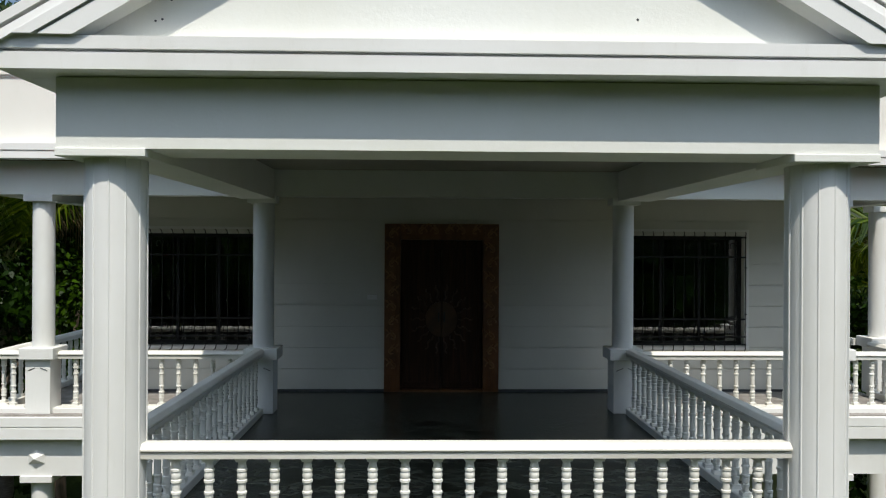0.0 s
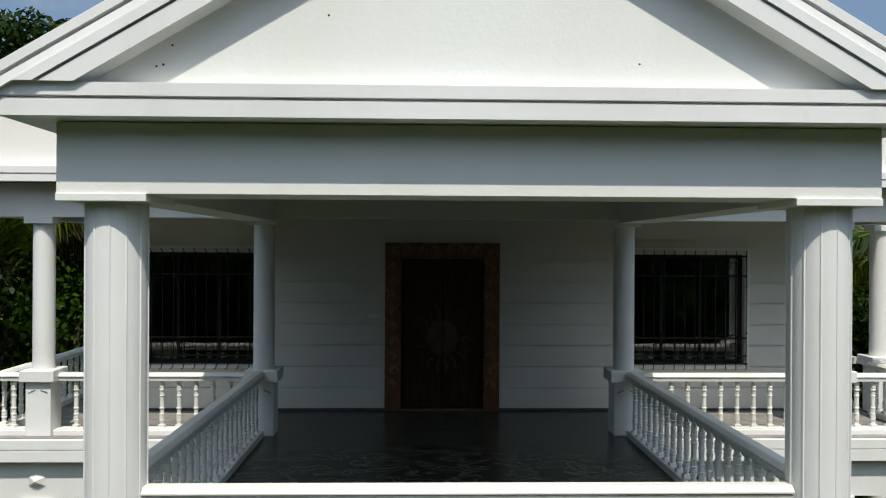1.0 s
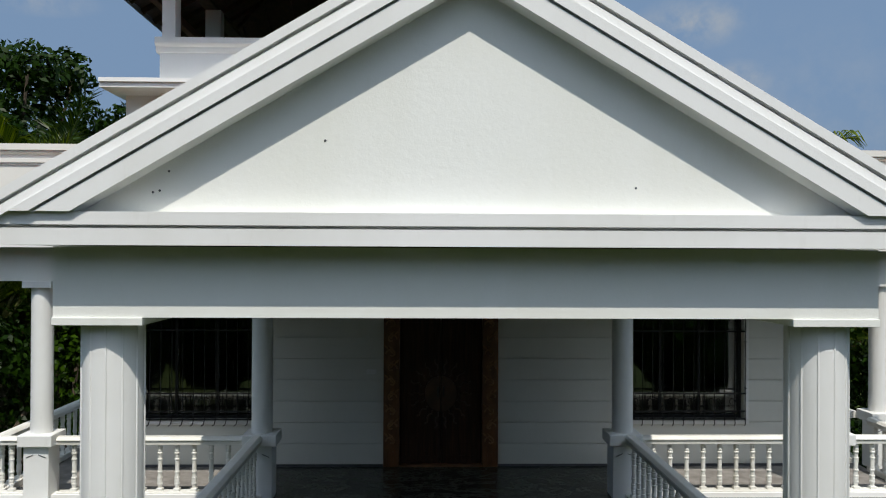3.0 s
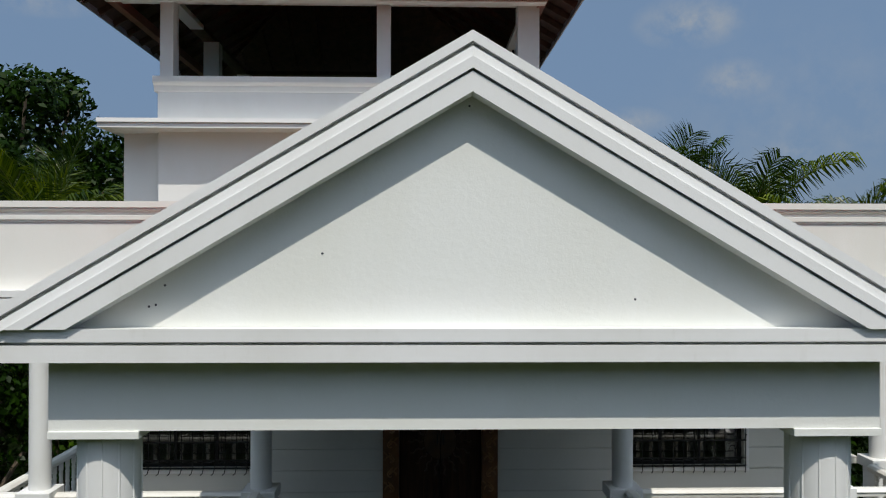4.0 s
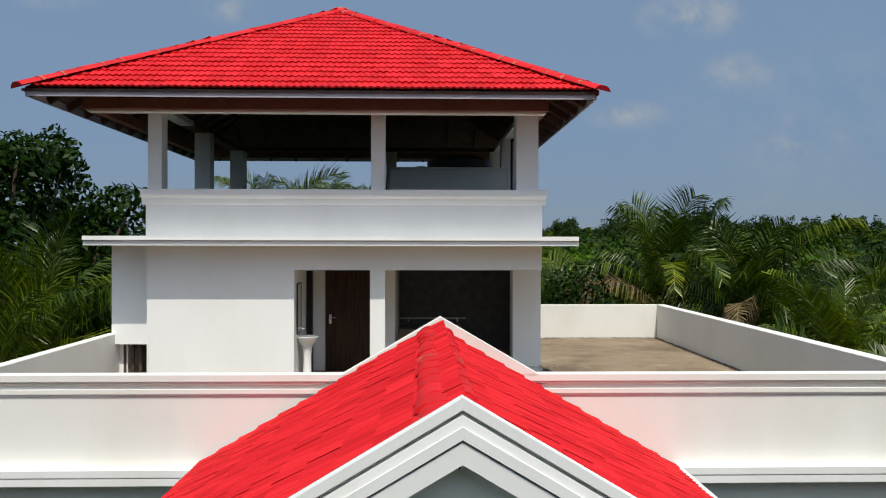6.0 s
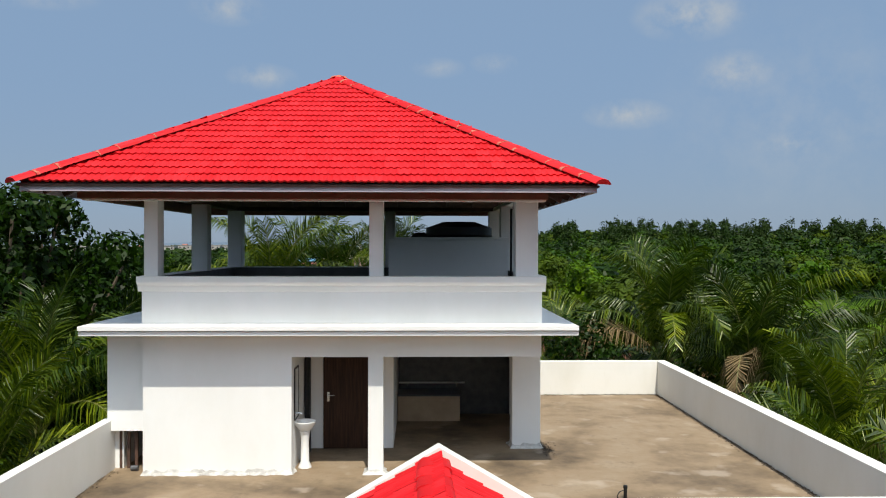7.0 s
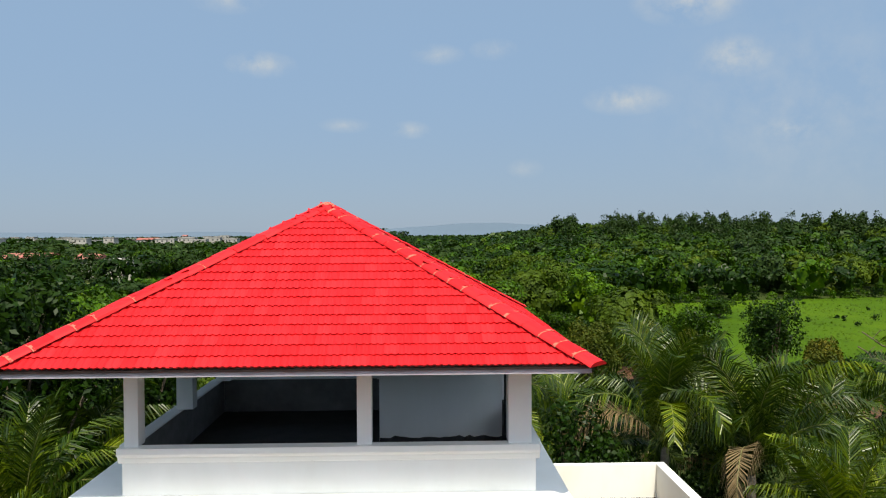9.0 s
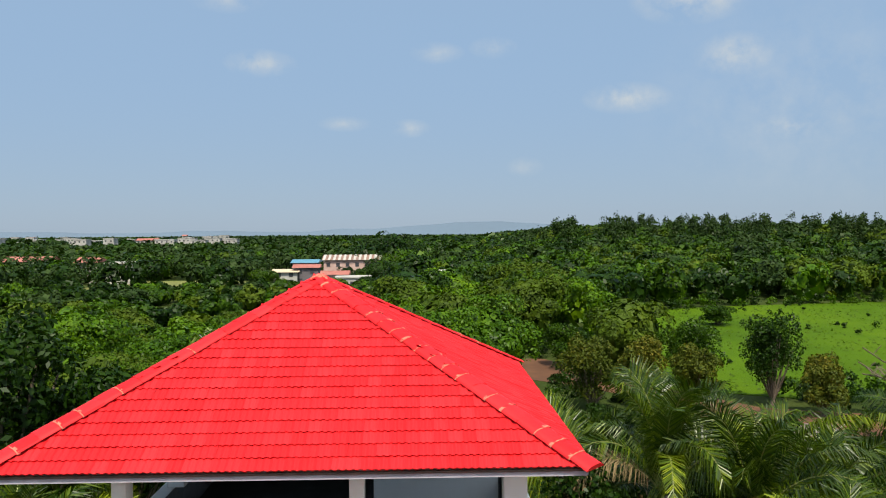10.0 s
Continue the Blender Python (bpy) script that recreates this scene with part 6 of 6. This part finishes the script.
def undergrowth():
    """Low bushes and climbers that fill the ground between the palms."""
    rng = np.random.default_rng(77)
    vs = {0: [], 1: []}
    for k in range(200):
        a = rng.uniform(0, 2 * math.pi)
        d = rng.uniform(7.5, 34)
        x, y = d * math.sin(a), 9 + d * math.cos(a)
        if EX0 - 1.6 < x < EX1 + 1.6 and -10 < y < BACK + 1.5:
            continue
        if y < 4 and abs(x) < 14:
            continue
        r = rng.uniform(1.0, 2.2)
        h = rng.uniform(1.4, 4.2)
        p, nr, _ = crown_points(rng, 300, r, h, 6, 0.05)
        vs[int(rng.random() < 0.6)].append(leaf_quads(p + np.array((x, y, GZ)), nr, 0.25, rng))
    n = 0
    while n < 150:
        x, y = rng.uniform(4, 66), rng.uniform(34, 99)
        if not inside(x, y, CLEARING) or inside(x, y, SOIL_EDGE):
            continue
        n += 1
        r = rng.uniform(0.8, 2.0)
        p, nr, _ = crown_points(rng, 330, r, r * rng.uniform(0.8, 1.6), 6, 0.05)
        vs[int(rng.random() < 0.5)].append(leaf_quads(p + np.array((x, y, GZ)), nr, 0.27, rng))
    for key, mat, what in ((0, LEAFDEEP, "deep green"), (1, LEAFDARK, "dark green")):
        v = np.concatenate(vs[key])
        tagged(arrays("undergrowth", v, quad_faces(len(v) // 4), mat), "tangled %s bushes under the palms" % what, "bushes", kind="stuff")


undergrowth()


def meadow_growth():
    """Low dark bushes and long grass tufts scattered over the meadow."""
    rng = np.random.default_rng(19)
    bushes, edge_green = [], ([], [], [])
    ring = MEADOW + MEADOW[:1]
    for (ax, ay), (bx, by) in zip(ring, ring[1:]):
        n = int(math.hypot(bx - ax, by - ay) / 1.9)
        for k in range(n):
            q = (k + rng.uniform(0, 1)) / n
            far_side = ay > 120 or by > 120
            if not far_side and rng.random() < 0.55:
                continue
            r = rng.uniform(1.0, 2.4)
            p, nr, _ = crown_points(rng, 200, r, r * rng.uniform(0.9, 1.7), 6, 0.03)
            edge_green[int(rng.integers(0, 3))].append(leaf_quads(p + np.array((ax + (bx - ax) * q + rng.normal(0, 1.6), ay + (by - ay) * q + rng.normal(0, 1.6), GZ)), nr, 0.42, rng))
    for key, mat, what in ((0, LEAF, "green"), (1, LEAFDARK, "dark green"), (2, LEAFFRESH, "bright green")):
        v = np.concatenate(edge_green[key])
        tagged(arrays("hedge_bushes", v, quad_faces(len(v) // 4), mat), "%s bushes along the edge of the meadow" % what, "bushes", kind="stuff")
    while len(bushes) < 70:
        x, y = rng.uniform(20, 120), rng.uniform(66, 168)
        if not inside(x, y, MEADOW):
            continue
        edge = rng.random() < 0.3
        r = rng.uniform(0.35, 0.8) * (1.8 if edge else 1.0)
        p, nr, _ = crown_points(rng, 90, r, r * 1.3, 4, 0.05)
        bushes.append(leaf_quads(p + np.array((x, y, GZ + 0.04)), nr, 0.28, rng))
    pts = []
    while len(pts) < 5000:
        x, y = rng.uniform(20, 150), rng.uniform(66, 168)
        if inside(x, y, MEADOW) and noise.noise((x * 0.12, y * 0.12, 2.0)) > rng.uniform(-0.6, 0.5):
            pts.append((x, y, GZ + 0.12))
    p = np.array(pts)
    up = np.tile(np.array((0.0, -0.5, 0.9)), (len(p), 1))
    v = leaf_quads(p, up, 0.42, rng, 0.8, 0.3, 0.3)
    tagged(arrays("meadow_grass", v, quad_faces(len(v) // 4), LEAFGRASS), "tufts of long bright grass on the meadow", "grass", kind="stuff")
    v = np.concatenate(bushes)
    tagged(arrays("meadow_bushes", v, quad_faces(len(v) // 4), LEAFDARK), "small dark bushes dotted over the meadow", "bushes", kind="stuff")


meadow_growth()


def build_town():
    def house(x, y, w, d, h, roof, label, storeys=2, base=GZ, rise=1.8, wallm=WALLFAR):
        b = thing("distant_house", label, "house", group="distant houses")
        b.location = (x, y, base)
        part("wall", boxes((-w / 2, w / 2, -d / 2, d / 2, 0, h)), wallm, b)
        bm = bmesh.new()
        if roof is WALLFAR:
            box(bm, -w / 2 - 0.3, w / 2 + 0.3, -d / 2 - 0.3, d / 2 + 0.3, h + 0.001, h + 0.4)
        else:
            prism(bm, [(-d / 2 - 0.6, h + 0.001), (d / 2 + 0.6, h + 0.001), (0, h + rise)], "x", -w / 2 - 0.6, w / 2 + 0.6)
        part("roof", bm, roof, b)
        for s in range(storeys):
            for k in range(max(2, int(w / 3))):
                xx = -w / 2 + (k + 0.5) * w / max(2, int(w / 3))
                zz = h * (s + 0.35) / storeys
                part("window", boxes((xx - 0.6, xx + 0.6, -d / 2 - 0.04, -d / 2 + 0.02, zz, zz + 1.3)), DARKWIN, b)
        return b
    house(-35.0, 241, 7.2, 9, 6.6, ROOFBLUE, "two-storey dark house with a blue sheet roof among trees", rise=0.9, wallm=WALLDARK)
    house(-33.6, 233, 7.0, 6, 5.4, ROOFRED, "house with a faded pink sheet roof among trees", rise=0.9, wallm=WALLDARK)
    house(-39.5, 232, 7.0, 7, 4.2, TAN, "small cream house with a tan roof", rise=0.8)
    shed = house(-22.5, 262, 18.6, 10, 6.6, SHEET, "long house with a striped rusty sheet roof", rise=1.6, wallm=WALLPINK)
    for k in range(12):
        bm = bmesh.new()
        x0 = -9.6 + 1.66 * k
        prism(bm, [(-5.62, 6.602), (-5.62, 6.65), (0, 8.26), (0, 8.202)], "x", x0, x0 + 0.8)
        part("roof_sheet", bm, WALLFAR, shed)
    house(-18.5, 214, 9.0, 7, 3.4, WALLFAR, "low flat-roofed white house among trees", 1)
    house(-24.0, 220, 7.0, 6, 4.0, ROOFRED, "small house with a red roof among trees", 1, rise=1.0, wallm=WALLPINK)
    house(-94, 250, 7.5, 8, 6.4, WALLFAR, "two-storey white house beside the far field")
    house(-106, 256, 6.5, 8, 6.6, ROOFRED, "cream house with a faded roof beside the far field", rise=1.6)
    house(-128, 262, 15, 9, 6.8, ROOFRED, "long low house with a brown roof", rise=1.6)
    house(4.5, 176, 5.5, 6, 6.6, WALLFAR, "pale flat-roofed house among the treetops")
    rnd = random.Random(4)
    for k in range(44):
        y = rnd.uniform(620, 1250)
        x = -y * rnd.uniform(0.22, 0.56)
        house(x, y, rnd.uniform(6, 15), 10, rnd.uniform(7.0, 11.5), ROOFRED if rnd.random() < 0.06 else WALLFAR, "pale town building far off above the trees", 3)


build_town()
